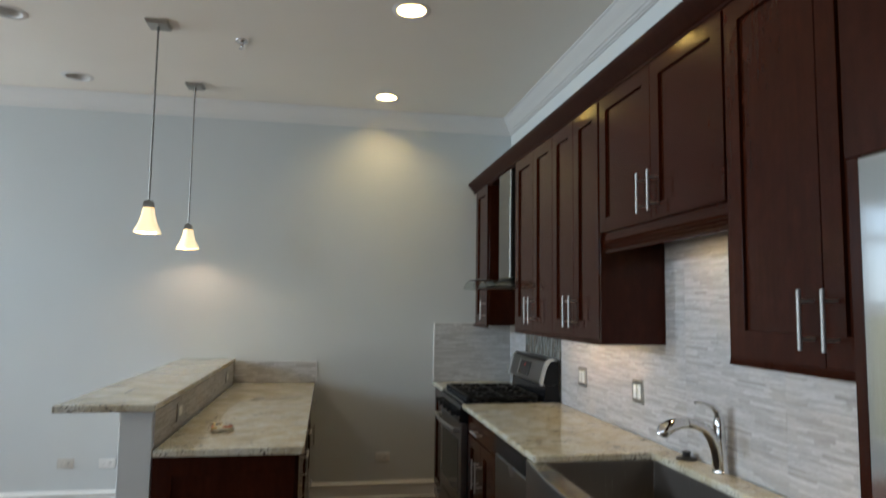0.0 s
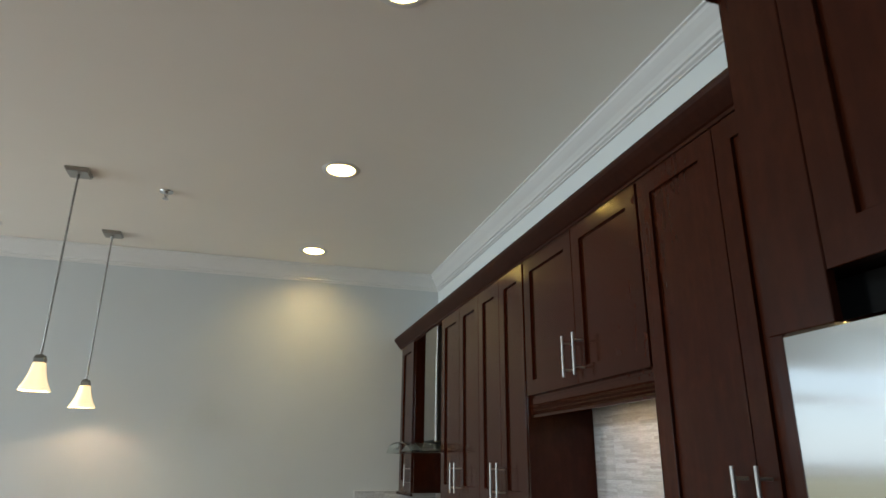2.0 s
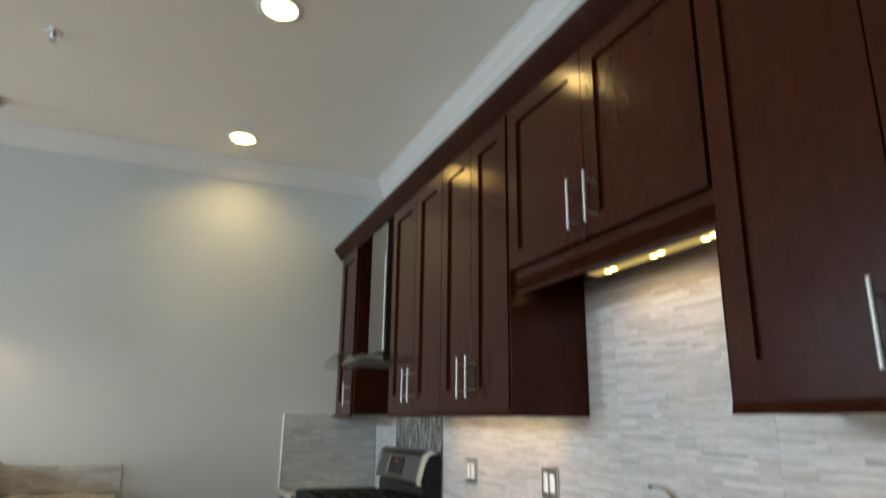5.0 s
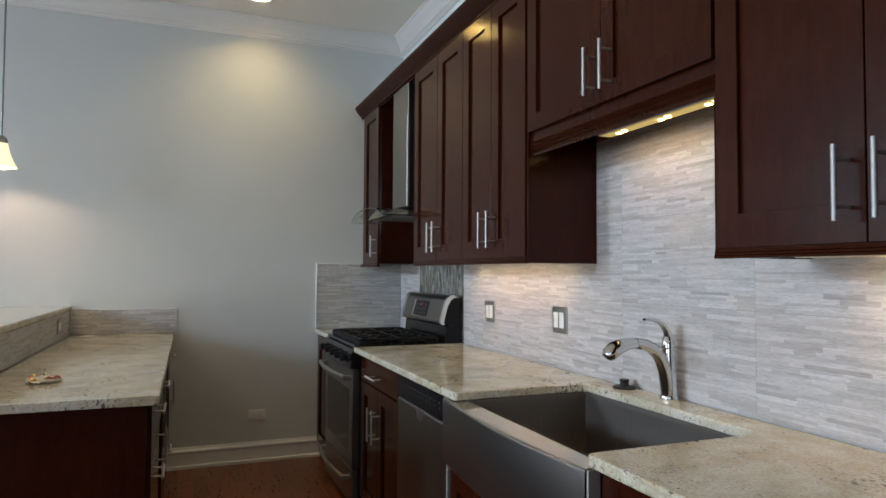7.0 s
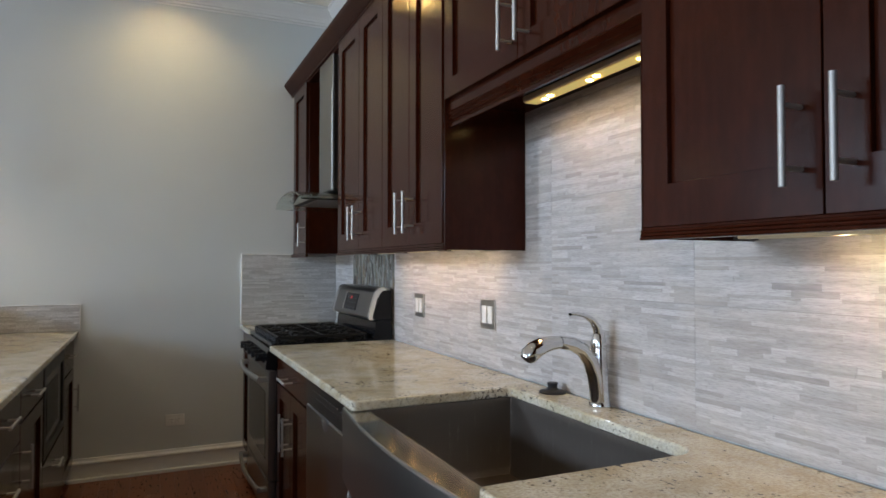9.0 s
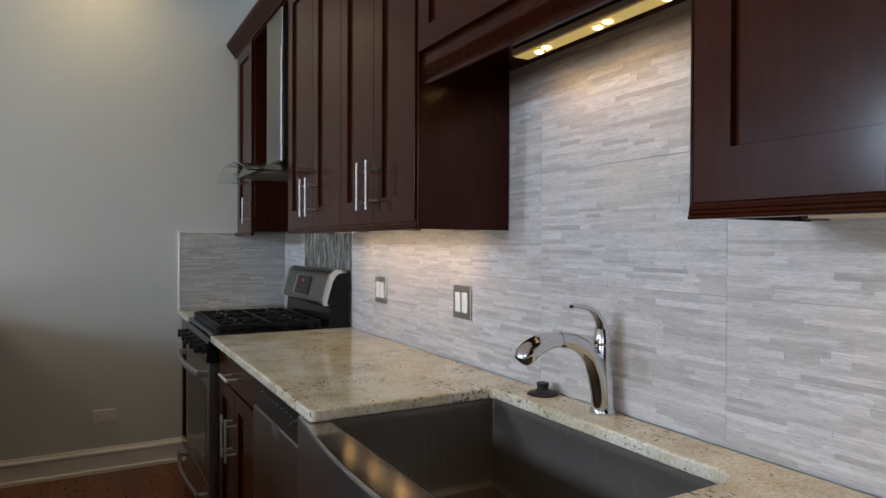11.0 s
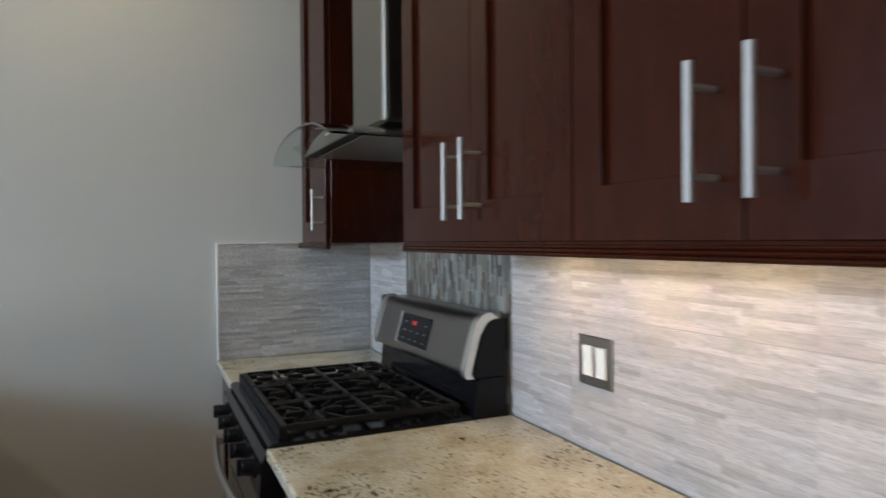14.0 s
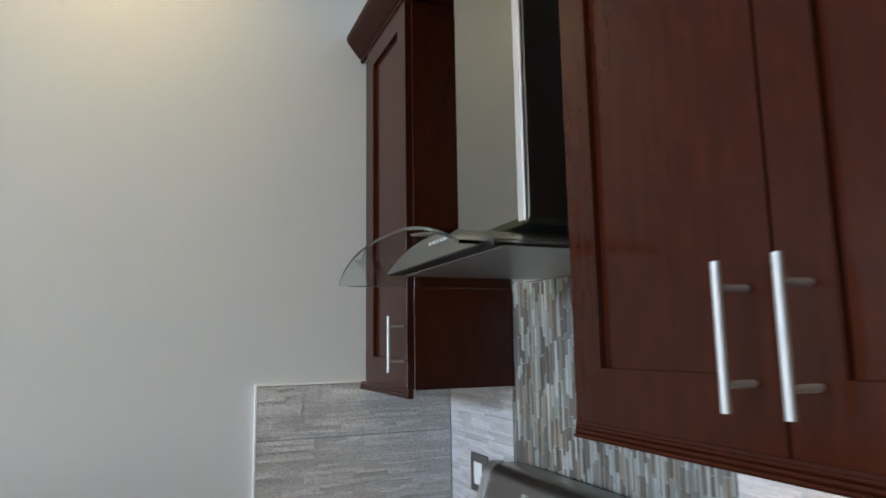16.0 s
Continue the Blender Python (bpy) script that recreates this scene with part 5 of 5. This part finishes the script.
def outlet(x, z, mat_, label, w=0.115, h=0.072):
    o = thing("wall_outlet", (x, YF, z), label, "outlet", "wall outlets")
    boxes("plate", [(x - w / 2, x + w / 2, YF - 0.006, YF - 0.0005, z - h / 2, z + h / 2)], mat_, o, 0.002)
    for s in (-0.02, 0.02):
        boxes("socket", [(x + s - 0.015, x + s + 0.015, YF - 0.0085, YF - 0.0062, z - 0.016, z + 0.016)], mat_, o, 0.002)
        boxes("slot", [(x + s - 0.007, x + s - 0.005, YF - 0.0092, YF - 0.0086, z + 0.002, z + 0.010), (x + s + 0.005, x + s + 0.007, YF - 0.0092, YF - 0.0086, z + 0.002, z + 0.010),
                       (x + s - 0.002, x + s + 0.002, YF - 0.0092, YF - 0.0086, z - 0.010, z - 0.006)], DARKP, o, 0)


outlet(0.528, 0.322, WHITEPL, "off-white double outlet mounted sideways on the wall")
outlet(-1.804, 0.335, ALMOND, "almond cable plate low on the wall")
outlet(-1.519, 0.326, WHITEPL, "white double outlet low on the wall")
for yy in (3.45, 4.96):
    o = thing("bar_outlet", (PONY, yy, 1.0), "steel framed white outlet in the bar tiles", "outlet", "bar outlets")
    boxes("plate", [(PONY + 0.009, PONY + 0.013, yy - 0.058, yy + 0.058, 0.955, 1.045)], STEELV, o, 0.002)
    boxes("socket", [(PONY + 0.0132, PONY + 0.016, yy - 0.034, yy + 0.034, 0.978, 1.022)], WHITEPL, o, 0.002)
o = thing("range_outlet", (1.573, 5.11, 1.11), "steel framed white outlet beside the range", "outlet", "bar outlets")
boxes("plate", [(1.5685, 1.574, 5.055, 5.170, 1.055, 1.170)], STEELV, o, 0.002)
boxes("socket", [(1.565, 1.5683, 5.085, 5.140, 1.080, 1.145)], WHITEPL, o, 0.002)

# ---- floor boards: single ones in the aisle, the rest joined ----
bm = bmesh.new()
W = 0.0826
xs = XL
while xs < XR - 0.01:
    yy = YB - rnd.uniform(0, 0.8)
    aisle = -0.15 < xs < 1.0
    while yy < (2.6 if aisle else YF):
        ln = rnd.uniform(0.6, 1.5)
        a, b = max(yy, YB), min(yy + ln, 2.6 if aisle else YF)
        if b - a > 0.02:
            box(bm, xs + 0.0004, min(xs + W, XR) - 0.0004, a + 0.0004, b - 0.0004, -0.012, 0.0)
        yy += ln
    xs += W
tagged(part("floor_boards", bm, FLOORM, floor), kind="stuff")
unit = bmesh.new()
box(unit, -W / 2 + 0.0005, W / 2 - 0.0005, 0.0, 1.0, -0.0118, 0.0, 0.0012)
unit_mesh = bpy.data.meshes.new("plank")
unit.to_mesh(unit_mesh)
unit.free()
unit_mesh.materials.append(FLOORM)
xs = XL
while xs < XR - 0.01:
    if -0.15 < xs < 1.0:
        yy = 2.6
        while yy < YF - 0.01:
            ln = min(rnd.uniform(0.45, 1.2), YF - yy)
            if YF - yy - ln < 0.15:
                ln = YF - yy
            pl = new("plank", unit_mesh)
            pl.parent = floor
            pl.location = (xs + W / 2, yy + 0.0005, 0)
            pl.scale = (1, ln - 0.001, 1)
            yy += ln
    xs += W
